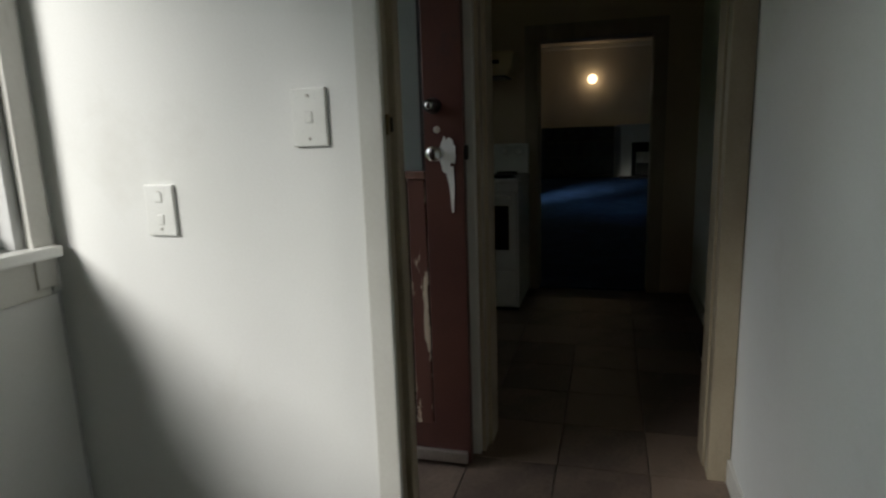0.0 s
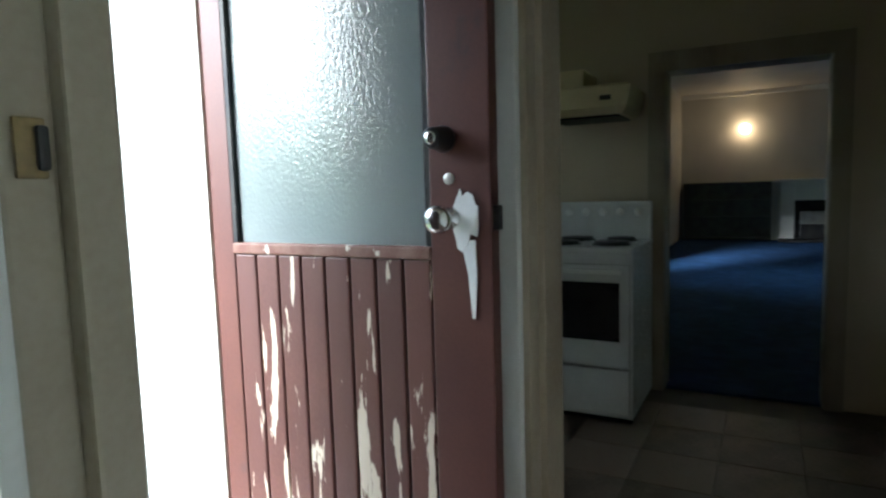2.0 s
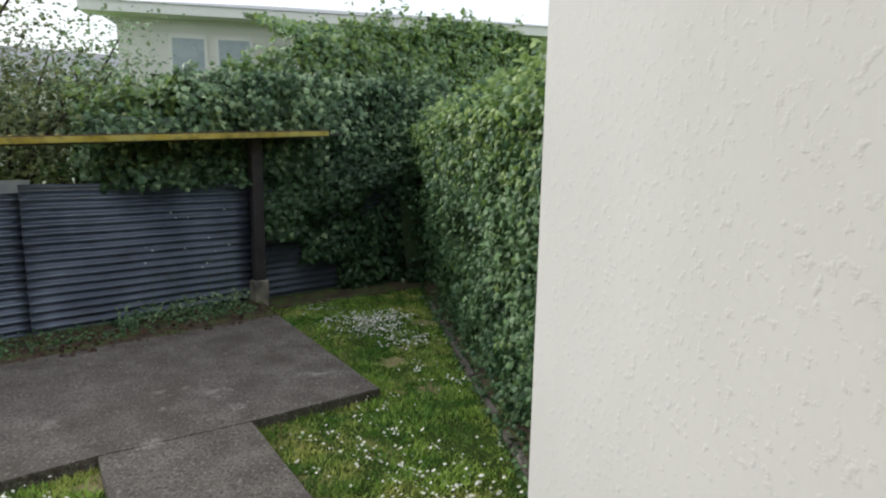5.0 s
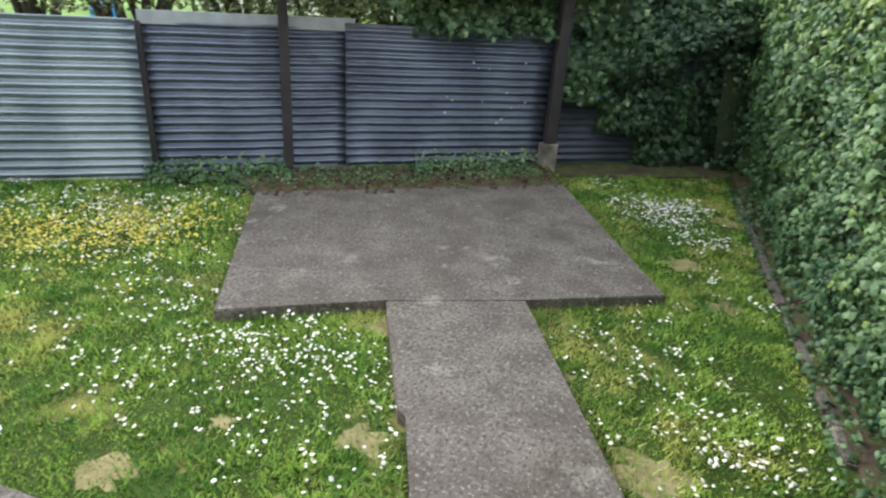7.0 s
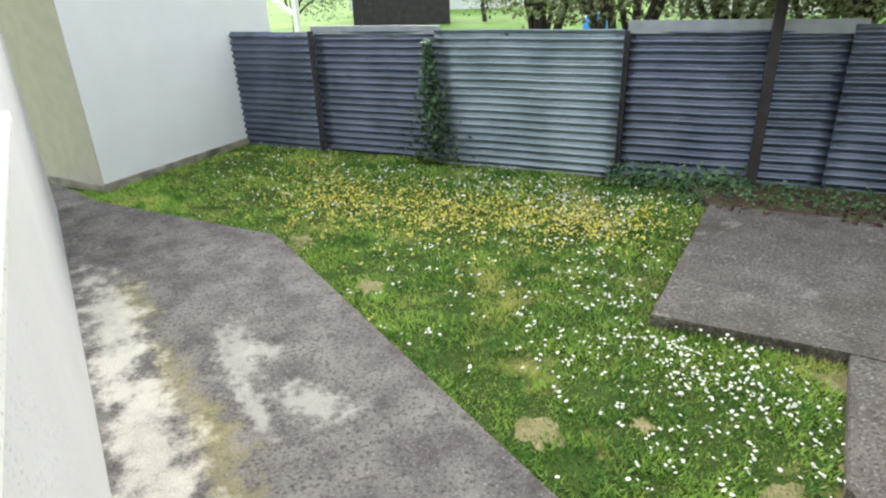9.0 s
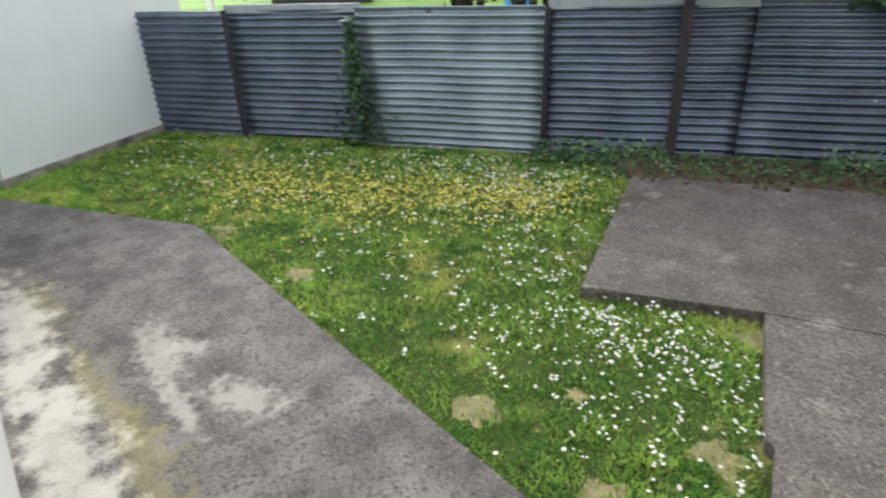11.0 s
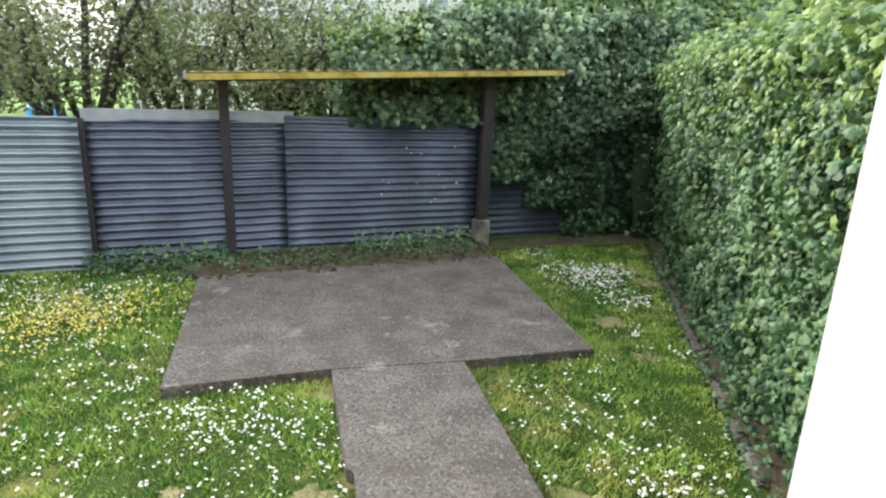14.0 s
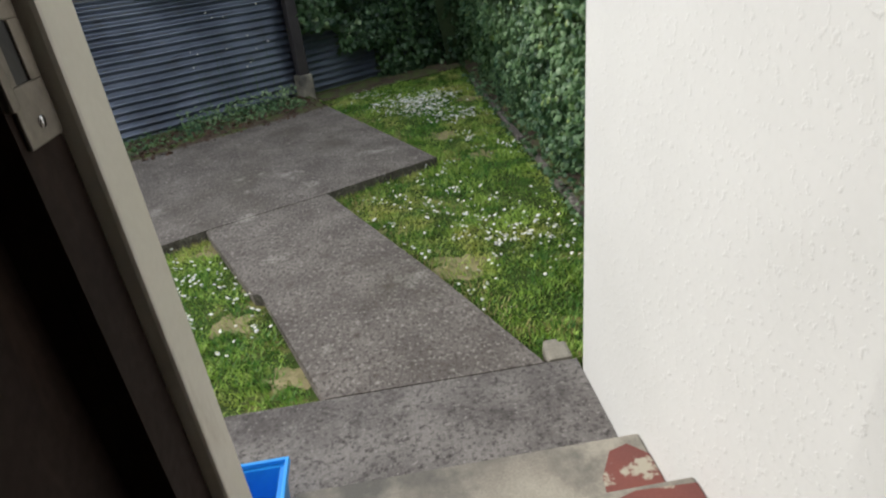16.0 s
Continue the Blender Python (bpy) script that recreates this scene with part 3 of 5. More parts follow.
def strike_plate(x, y, z):
    t = thing("strike_plate", "worn metal strike plate screwed to the jamb", "strike plate", at=(x, y, z))
    part("plate", boxes((0, 0.003, -0.022, 0.022, 0.018, 0.055), (0, 0.003, -0.022, 0.022, -0.055, -0.018), (0, 0.003, 0.008, 0.022, -0.018, 0.018), (0, 0.003, -0.022, -0.010, -0.018, 0.018), bevel=0.0012), M_TARNISH, t)
    part("lip", boxes((-0.001, 0.006, -0.030, -0.020, -0.03, 0.03), bevel=0.002), M_TARNISH, t)
    # Dark piece standing in for the shaded hole of the plate.
    part("dark_hole", boxes((-0.001, 0.0012, -0.010, 0.008, -0.018, 0.018)), M_DARKMETAL, t)
    for dz in (-0.042, 0.042):
        part("screw", moved(lathe([(0.004, 0), (0.0035, 0.002)], 10, "x"), 0.004, 0.0, dz), M_CHROME, t)


strike_plate(1.2125, -3.928, 1.81)
t = thing("door_catch", "small dark metal catch on the cream jamb", "door catch", at=(1.122, -4.812, 1.95))
part("plate", boxes((-0.012, 0.008, -0.004, 0, -0.02, 0.02), bevel=0.0015), M_BRASS, t)
part("lip", boxes((0.0, 0.008, -0.009, -0.003, -0.015, 0.015), bevel=0.003), M_DARKMETAL, t)

win = thing("window_1", "white timber laundry window with a deep sill", "window", kind="structure", at=(0, 0, 0))
part("window_frame", boxes((-1.4, -1.35, -3.965, -3.79, 1.70, 2.9), (0.965, 1.0, -3.90, -3.79, 1.70, 2.9), (-1.35, 0.965, -3.90, -3.79, 2.85, 2.9), (-1.35, 0.965, -3.90, -3.79, 1.70, 1.75),
     (0.15, 0.20, -3.90, -3.83, 1.76, 2.85), (-0.60, -0.55, -3.90, -3.83, 1.76, 2.85), bevel=0.004), M_PLASTIC, win)
part("window_casing", boxes((1.025, 1.08, -3.972, -3.95, 1.60, 2.97), (-1.47, -1.4, -3.972, -3.95, 1.60, 2.97), (-1.4, 1.025, -3.972, -3.95, 2.9, 2.97), bevel=0.004), M_TRIM, win)
part("window_sill", boxes((-1.48, 1.08, -4.0, -3.93, 1.672, 1.70), bevel=0.006), M_PLASTIC, win)
part("apron", boxes((-1.45, 1.06, -3.966, -3.95, 1.58, 1.672), bevel=0.004), M_TRIM, win)
part("outer_sill", boxes((-1.46, 1.06, -3.78, -3.70, 1.66, 1.70), bevel=0.008), M_PLASTIC, win)
for x0, x1 in ((-1.35, -0.6), (-0.55, 0.15), (0.2, 0.965)):
    g = part("pane", boxes((x0, x1, -3.868, -3.864, 1.76, 2.85)), M_GLASS, win)
    g.visible_shadow = False

# ---- back door, standing open into the lobby ----


def back_door():
    d = thing("back_door", "open red-brown back door, peeling boards below obscure glass", "door", at=(2.0, 0, F + 0.09))
    y0, y1, top = -3.975, -4.757, 1.985
    gy0, gy1, gz0, gz1 = -4.045, -4.618, 1.025, 1.86
    part("hinge_stile", boxes((0, 0.04, gy0, y0, -0.078, top), bevel=0.004), M_REDPLAIN, d)
    part("lock_stile", boxes((0, 0.04, y1, gy1, -0.078, top), bevel=0.004), M_REDPLAIN, d)
    part("top_rail", boxes((0.001, 0.039, gy1, gy0, gz1, top - 0.001), bevel=0.003), M_REDPLAIN, d)
    part("bottom_rail", boxes((0.006, 0.034, gy1, gy0, -0.076, 0.07), bevel=0.003), M_REDPLAIN, d)
    part("mid_rail", boxes((-0.004, 0.044, gy1, gy0, gz0 - 0.028, gz0), bevel=0.005), M_BEAD, d, "chipped white and brown glazing rail")
    n = 8
    w = (gy0 - gy1) / n
    plank = finish(boxes((0.002, 0.026, -w + 0.004, -0.002, 0.07, gz0 - 0.029), bevel=0.005), "board", M_RED)
    for k in range(n):
        b = part("board", plank, None, d)
        b.location = (0, gy0 - k * w, 0)
    part("glazing_bead", boxes((0.002, 0.012, gy0 - 0.012, gy0, gz0, gz1), (0.002, 0.012, gy1, gy1 + 0.012, gz0, gz1), (0.002, 0.012, gy1, gy0, gz1 - 0.012, gz1)), M_DARKMETAL, d, "dark putty bead")
    part("pane", boxes((0.016, 0.021, gy1, gy0, gz0, gz1)), M_OBSC, d, "rippled obscure glass")
    part("weather_bar", boxes((-0.022, 0.0, y1 + 0.01, y0 - 0.02, -0.07, -0.025), bevel=0.006), M_SILVER, d, "dull aluminium weather bar")
    lock = part("rim_lock", moved(lathe([(0.027, 0), (0.027, 0.006), (0.024, 0.012), (0.021, 0.05), (0.019, 0.055), (0.012, 0.056)], 24, "x"), 0, -4.655, 1.245), M_BLACK, d, "black cylinder lock")
    part("key_face", moved(lathe([(0.013, 0), (0.013, 0.004), (0.010, 0.006)], 20, "x"), -0.055, -4.655, 1.245), M_CHROME, lock)
    part("lock_case", boxes((0.038, 0.066, -4.745, -4.64, 1.20, 1.29), bevel=0.006), M_BLACK, d)
    part("escutcheon", moved(lathe([(0.012, 0), (0.012, 0.003), (0.008, 0.004)], 18, "x"), 0, -4.665, 1.165), M_SILVER, d)
    bm = bmesh.new()
    rng = random.Random(3)
    ring = [bm.verts.new((-0.002, -4.70 + (0.036 + rng.uniform(-0.014, 0.014)) * math.cos(a) * 0.8, 1.085 + (0.055 + rng.uniform(-0.02, 0.02)) * math.sin(a))) for a in (2 * math.pi * k / 18 for k in range(18))]
    bm.faces.new(ring)
    drip = [bm.verts.new((-0.0005, y, z)) for y, z in ((-4.69, 1.04), (-4.705, 0.97), (-4.712, 0.88), (-4.718, 0.88), (-4.724, 0.97), (-4.722, 1.04))]
    bm.faces.new(drip)
    ext = bmesh.ops.extrude_face_region(bm, geom=bm.faces[:])
    bmesh.ops.translate(bm, verts=[v for v in ext["geom"] if isinstance(v, bmesh.types.BMVert)], vec=(-0.004, 0, 0))
    bmesh.ops.recalc_face_normals(bm, faces=bm.faces[:])
    part("filler_patch", bm, M_FILLER, d, "white filler smeared round the knob")
    part("knob", moved(lathe([(0.022, 0), (0.022, 0.006), (0.011, 0.010), (0.011, 0.03), (0.022, 0.04), (0.028, 0.052), (0.027, 0.066), (0.017, 0.074), (0.006, 0.075)], 26, "x"), -0.004, -4.668, 1.085), M_CHROME, d, "chrome door knob")
    part("latch", boxes((0.008, 0.03, y1 - 0.012, y1 + 0.01, 1.06, 1.11), bevel=0.003), M_BLACK, d)
    for z in (0.25, 1.0, 1.75):
        part("hinge", moved(lathe([(0.007, -0.045), (0.007, 0.045)], 10), 0.044, y0 + 0.002, z), M_DARKMETAL, d)


back_door()

# ---- laundry wall fittings ----


def switch_plate(z, y, w, h, rockers, name, label):
    t = thing(name, label, name.replace("_", " "), at=(1.10, y, z))
    part("plate", boxes((-0.011, 0, -w / 2, w / 2, -h / 2, h / 2), bevel=0.003), M_PLASTIC, t)
    for dz in rockers:
        part("rocker", boxes((-0.0135, -0.009, -0.009, 0.009, dz - 0.012, dz + 0.012), bevel=0.003), M_PLASTIC, t)
    for dz in (-0.042, 0.042):
        part("screw", moved(lathe([(0.0035, 0), (0.003, 0.002)], 10, "x"), -0.011, 0, dz), M_SILVER, t)


switch_plate(1.97, -4.656, 0.076, 0.116, (0.0,), "light_switch", "white plastic light switch on the wall")
switch_plate(1.78, -4.275, 0.074, 0.114, (0.03, -0.02), "power_outlet", "white plastic power outlet on the wall")

# Unseen window, added and sized to bring daylight onto the stove.
win3 = thing("added_window", "unseen white timber window added to light the kitchen", "window", kind="structure")
part("window_frame", boxes((3.0, 3.05, -2.40, -2.24, F + 1.0, F + 2.1), (4.25, 4.3, -2.40, -2.24, F + 1.0, F + 2.1), (3.05, 4.25, -2.40, -2.24, F + 2.05, F + 2.1), (3.05, 4.25, -2.40, -2.24, F + 1.0, F + 1.05),
     (3.63, 3.67, -2.36, -2.28, F + 1.05, F + 2.05)), M_PLASTIC, win3)
for x0, x1 in ((3.05, 3.63), (3.67, 4.25)):
    g = part("pane", boxes((x0, x1, -2.322, -2.318, F + 1.05, F + 2.05)), M_GLASS, win3)
    g.visible_shadow = False

# ---- kitchen ----


def stove(x, y, z):
    """Freestanding electric stove, front towards -x; the origin is its front right corner."""
    s = thing("stove", "white freestanding electric stove with a dark oven window", "stove", at=(x, y, z))
    w, d = 0.54, 0.60
    part("body", boxes((0.02, d, 0, w, 0.03, 0.89), bevel=0.006), M_ENAMEL, s)
    part("plinth", boxes((0.05, d - 0.02, 0.01, w - 0.01, 0.0, 0.035)), M_DARKMETAL, s)
    part("hob", boxes((-0.01, d, -0.004, w + 0.004, 0.885, 0.915), bevel=0.008), M_ENAMEL, s)
    for px, py, r in ((0.17, 0.14, 0.09), (0.17, 0.39, 0.075), (0.42, 0.14, 0.075), (0.42, 0.39, 0.09)):
        e = part("hotplate", moved(lathe([(r + 0.012, 0), (r + 0.012, 0.004), (r, 0.008), (r, 0.02), (r * 0.3, 0.02), (r * 0.25, 0.014)], 28), px, py, 0.913), M_DARKMETAL, s, "black ring hotplate")
    back = part("control_panel", boxes((d - 0.07, d, 0, w, 0.91, 1.13), bevel=0.012), M_ENAMEL, s)
    for k in range(5):
        part("dial", moved(lathe([(0.022, 0), (0.02, 0.012), (0.014, 0.024), (0.004, 0.025)], 18, "x"), d - 0.07, 0.07 + k * 0.1, 1.07), M_PLASTIC, back)
    door = part("oven_door", boxes((-0.015, 0.018, 0.012, w - 0.012, 0.31, 0.83), bevel=0.006), M_ENAMEL, s)
    part("oven_window", boxes((-0.019, -0.012, 0.06, w - 0.06, 0.44, 0.74), bevel=0.002), M_OVEN, door, "black glass")
    part("handle", boxes((-0.05, -0.015, 0.05, w - 0.05, 0.785, 0.81), bevel=0.008), M_PLASTIC, door)
    part("drawer", boxes((-0.012, 0.018, 0.012, w - 0.012, 0.06, 0.295), bevel=0.006), M_ENAMEL, s)


stove(3.96, -4.655, F)


def range_hood(x, y, z):
    h = thing("range_hood", "cream enamel range hood above the stove", "range hood", at=(x, y, z))
    bm = bmesh.new()
    rings = []
    for x0, y0, y1, zz in ((0.05, 0.05, 0.49, 0.0), (0.0, 0.02, 0.52, 0.035), (0.0, 0.0, 0.54, 0.14), (0.02, 0.02, 0.52, 0.155)):
        rings.append([bm.verts.new(p) for p in ((x0, y0, zz), (0.42, y0, zz), (0.42, y1, zz), (x0, y1, zz))])
    bm.faces.new(rings[0][::-1])
    bm.faces.new(rings[-1])
    for lo, hi in zip(rings, rings[1:]):
        for k in range(4):
            bm.faces.new((lo[k], lo[(k + 1) % 4], hi[(k + 1) % 4], hi[k]))
    part("canopy", bm, M_HOOD, h)
    part("motor_box", boxes((0.1, 0.4, 0.27, 0.42, 0.155, 0.26), bevel=0.01), M_HOOD, h)
    part("filter", boxes((0.08, 0.40, 0.08, 0.46, -0.012, 0.0)), M_DARKMETAL, h)
    part("switch", boxes((-0.004, 0.004, 0.1, 0.16, 0.07, 0.095), bevel=0.002), M_DARKMETAL, h)


range_hood(4.19, -4.60, 2.285)

# ---- living room ----


def fireplace():
    f = thing("fireplace", "white tiled fireplace surround with a dark hearth", "fireplace", at=(LX, -5.70, F))
    part("surround", boxes((-0.16, 0, -0.85, -0.62, 0, 1.16), (-0.16, 0, 0.0, 0.24, 0, 1.16), (-0.16, 0, -0.62, 0.0, 0.80, 1.16), bevel=0.008), M_PLASTIC, f)
    part("mantel", boxes((-0.24, 0, -0.98, 0.38, 1.16, 1.22), bevel=0.01), M_PLASTIC, f)
    part("firebox", boxes((-0.02, -0.004, -0.62, 0.0, 0, 0.80)), M_DARKMETAL, f)
    part("hearth", boxes((-0.5, -0.16, -0.85, 0.27, 0, 0.05), bevel=0.006), M_DARKMETAL, f)
    part("heater", boxes((-0.15, -0.03, -0.52, -0.1, 0.12, 0.58), bevel=0.02), M_SILVER, f, "dull metal heater front")
    part("grate", boxes((-0.2, -0.03, -0.5, -0.1, 0.05, 0.34), bevel=0.02), M_DARKMETAL, f)


fireplace()


def bookshelf():
    b = thing("bookshelf", "low dark green empty bookshelf by the fireplace", "bookshelf", at=(LX, -5.30, F))
    part("side_panel", boxes((-0.3, 0, 0, 0.03, 0, 1.18), bevel=0.003), M_SHELF, b)
    part("side_panel", boxes((-0.3, 0, 1.59, 1.62, 0, 1.18), bevel=0.003), M_SHELF, b)
    part("back_panel", boxes((-0.02, -0.004, 0.03, 1.59, 0, 1.18)), M_SHELF, b)
    for z in (0.04, 0.46, 0.80, 1.15):
        part("shelf", boxes((-0.29, -0.02, 0.03, 1.59, z, z + 0.035), bevel=0.003), M_SHELF, b)


bookshelf()

lamp = thing("wall_lamp", "lit round glass wall lamp glowing warm", "wall lamp", at=(LX - 0.0, -4.80, F + 2.24))
part("backplate", moved(lathe([(0.06, 0), (0.055, 0.015), (0.02, 0.02)], 20, "x"), 0, 0, -0.03), M_SILVER, lamp)
part("shade", moved(lathe([(0.02, -0.1), (0.07, -0.08), (0.1, -0.02), (0.1, 0.03), (0.07, 0.08), (0.03, 0.1)], 24), -0.13, 0, 0), glow("lamp glass", (1.0, 0.66, 0.34), 2.2), lamp, "glowing glass shade")
ld = bpy.data.lights.new("lamp_light", "POINT")
ld.energy, ld.color, ld.shadow_soft_size = 0.35, (1.0, 0.7, 0.42), 0.1
lo = new("lamp_light", ld)
lo.location = (LX - 0.3, -4.80, F + 2.24)

win2 = thing("window_2", "living room window with pale net", "window", kind="structure")
part("window_frame", boxes((8.6, 8.66, -3.58, -3.5, F + 0.5, F + 2.15), (10.84, 10.9, -3.58, -3.5, F + 0.5, F + 2.15), (8.66, 10.84, -3.58, -3.5, F + 2.09, F + 2.15), (8.66, 10.84, -3.58, -3.5, F + 0.5, F + 0.56),
     (9.72, 9.78, -3.58, -3.5, F + 0.56, F + 2.09)), M_PLASTIC, win2)
for x0, x1 in ((8.66, 9.72), (9.78, 10.84)):
    g = part("pane", boxes((x0, x1, -3.542, -3.538, F + 0.56, F + 2.09)), M_GLASS, win2)
    g.visible_shadow = False


def curtain(x, y, z, w, h, material, label):
    """A hanging curtain with folds, along x."""
    n, rows = 48, 6
    vs, fs = [], []
    for r in range(rows + 1):
        for k in range(n + 1):
            u = k / n
            vs.append((u * w, 0.035 * math.sin(u * w * 55 + 0.4 * math.sin(r)) * (0.6 + 0.4 * r / rows), -h * r / rows))
    for r in range(rows):
        for k in range(n):
            a = r * (n + 1) + k
            fs.append((a, a + 1, a + n + 2, a + n + 1))
    ob = part("curtain", soup("curtain", vs, fs, material, True), None)
    md = ob.modifiers.new("thickness", "SOLIDIFY")
    md.thickness = 0.004
    ob.location = (x, y, z)
    return tagged(ob, label, "curtain")


for rx in (10.3,):
    rod = tagged(part("curtain_rod", boxes((rx, 11.55, -3.735, -3.69, F + 2.1, F + 2.13), (rx, rx + 0.03, -3.70, -3.6, F + 2.1, F + 2.13), (11.5, 11.53, -3.70, -3.6, F + 2.1, F + 2.13)), M_DARKMETAL), "dark curtain rod fixed above the window", "curtain rod")
curtain(10.55, -3.712, F + 2.105, 0.5, 1.9, M_CURTAIN, "pale hanging net curtain at the window")
curtain(11.05, -3.712, F + 2.105, 0.35, 1.95, M_DARKCURT, "dark hanging curtain beside the window")

# ---- garden: ground, slabs, walk, steps ----
structure("ground", boxes((-300, 300, -300, 300, -0.6, -0.12)), M_FARGRASS, "mown grass ground reaching far behind the fence", "ground")
RISE = bmesh.new()
for o0, z0, o1, z1 in ((1.2, -0.115, 8.0, 0.72), (8.0, 0.72, 70.0, 0.8)):
    q = [RISE.verts.new((s_, o_, z_)) for s_, o_, z_ in ((-60, o0, z0), (60, o0, z0), (60, o1, z1), (-60, o1, z1))]
    RISE.faces.new(q)
bmesh.ops.remove_doubles(RISE, verts=RISE.verts[:], dist=0.001)
RISE.transform(pose(-7.74, -1.15, 0, 0, 0, math.degrees(math.atan2(0.545, 0.838))))
structure("ground_rise", RISE, M_FARGRASS, "bright mown neighbouring lawn rising behind the fence", "lawn")
structure("lawn", boxes((-9.0, 5.0, -2.6, 6.5, -0.5, -0.085)), M_SOIL, "patchy lawn soil with dry spots", "lawn")
SLAB = [(-0.97, -0.59), (0.0, -0.02), (0.903, 0.378), (1.866, 0.876), (0.80, 3.27), (-2.03, 1.51)]
PATHQ = [(0.975, -2.144), (2.02, -2.144), (1.62, -1.2), (0.903, 0.374), (0.0, -0.024), (0.5, -1.08), (0.56, -1.1)]
structure("patio_slab", prism(SLAB, -0.3, 0.0, 0.008), M_CONC, "worn brown-grey concrete patio slab", "patio")
structure("garden_path", prism(PATHQ, -0.3, -0.001, 0.008), M_CONC, "worn brown-grey concrete garden path", "path")
WALKQ = [(-7.2, -3.80), (2.16, -3.80), (2.16, -2.145), (-3.9, -2.145), (-4.25, -2.36), (-6.03, -3.40), (-7.0, -3.70)]
structure("house_walk", prism(WALKQ, -0.3, 0.003, 0.003), M_WALKC, "stained concrete walk along the house wall", "walk")


def edging():
    """A low run of cast edging, uneven and broken."""
    bm, rnd, y = bmesh.new(), random.Random(9), -2.1
    while y < 3.6:
        ln, gap = rnd.uniform(0.35, 0.8), rnd.choice((0.004, 0.01, 0.02, 0.18))
        x, w, top = 2.735 + rnd.uniform(-0.012, 0.012), rnd.uniform(0.055, 0.08), rnd.uniform(-0.075, -0.045)
        vs = bmesh.ops.create_cube(bm, size=1)["verts"]
        skew = rnd.uniform(-0.015, 0.015)
        for v in vs:
            v.co = (x + v.co.x * w + v.co.y * skew, y + ln / 2 + v.co.y * ln, (top if v.co.z > 0 else -0.3) + v.co.y * rnd.uniform(-0.01, 0.01))
        y += ln + gap
    bmesh.ops.bevel(bm, geom=bm.edges[:], offset=0.012, segments=2, affect="EDGES")
    return bm


steps = thing("back_steps", "worn concrete back steps with old red paint", "steps", kind="structure")
for k, (y, z) in enumerate(((-2.82, 0.19), (-3.185, 0.38), (-3.50, 0.57))):
    part("step", boxes((0.94 if k == 0 else 1.0, 2.158, -3.779, y, (k * 0.19) - (0.0 if k else -0.004), z), bevel=0.008), M_STEPC, steps)
part("paint_patch", prism([(1.95, -3.10), (2.156, -3.10), (2.156, -2.92), (2.10, -2.86), (2.03, -2.88), (1.97, -2.98)], 0.188, 0.1925), M_REDSTEP, steps, "remnant of red step paint")
part("paint_patch", prism([(1.45, -3.42), (2.156, -3.42), (2.156, -3.21), (1.98, -3.2), (1.8, -3.25), (1.6, -3.3)], 0.378, 0.3825), M_REDSTEP, steps, "remnant of red step paint")
structure("garden_edging", edging(), M_CONC, "low concrete garden edging under the hedge", "edging")
tagged(part("hedge_bed", prism([(2.78, -2.2), (4.6, -2.2), (4.6, 6.4), (3.2, 6.0), (2.76, 5.0)], -0.3, -0.05), M_LITTER), "dark leaf mould under the hedge", "soil", kind="structure")
bl = tagged(part("concrete_block", boxes((2.03, 2.15, -2.13, -2.0, -0.1, 0.005), (2.05, 2.13, -2.0, -1.93, -0.1, -0.03), bevel=0.02), M_STEPC), "small broken concrete block by the wall", "concrete block")


def blue_tub():
    t = thing("blue_tub", "bright blue plastic tub beside the steps", "plastic tub", at=(0.80, -2.86, 0.003))
    bm = boxes((-0.11, 0.11, -0.16, 0.16, 0, 0.22), bevel=0.02)
    for v in bm.verts:
        f = 0.8 + 0.2 * v.co.z / 0.22
        v.co.x *= f
        v.co.y *= f
    top = max(bm.faces, key=lambda f: f.calc_center_median().z)
    bmesh.ops.inset_region(bm, faces=[top], thickness=0.012)
    bmesh.ops.translate(bm, verts=list(top.verts), vec=(0, 0, -0.19))
    part("bucket", bm, M_BLUE, t)
    part("rim", boxes((-0.122, -0.108, -0.17, 0.17, 0.21, 0.235), (0.108, 0.122, -0.17, 0.17, 0.21, 0.235), (-0.108, 0.108, -0.17, -0.156, 0.21, 0.235), (-0.108, 0.108, 0.156, 0.17, 0.21, 0.235), bevel=0.004), M_BLUE, t)


blue_tub()

# ---- fence ----
FA, FANG = (-7.74, -1.15), math.degrees(math.atan2(0.545, 0.838))
FROT = pose(FA[0], FA[1], 0, 0, 0, FANG)


def fp(s, off=0.0, z=0.0):
    return FROT @ Vector((s, off, z))


def iron_sheet(s0, s1, z0, z1, seed, amp=0.02, pitch=0.09):
    """Corrugated sheet with level ridges, slightly warped."""
    rng = random.Random(seed)
    rows, cols = int((z1 - z0) / pitch * 8), 10
    ph, wob = rng.uniform(0, 6), [rng.uniform(-0.012, 0.012) for _ in range(cols + 1)]
    tilt = rng.uniform(-0.02, 0.02)
    vs, fs = [], []
    for r in range(rows + 1):
        for k in range(cols + 1):
            z = z0 + (z1 - z0) * r / rows
            vs.append((s0 + (s1 - s0) * k / cols, amp * math.sin(2 * math.pi * z / pitch + ph) + 0.012 * math.sin(k * 0.7 + ph) * (z - z0), z + wob[k] * 0.25 + tilt * (k / cols - 0.5)))
    for r in range(rows):
        for k in range(cols):
            a = r * (cols + 1) + k
            fs.append((a, a + 1, a + cols + 2, a + cols + 1))
    return vs, fs


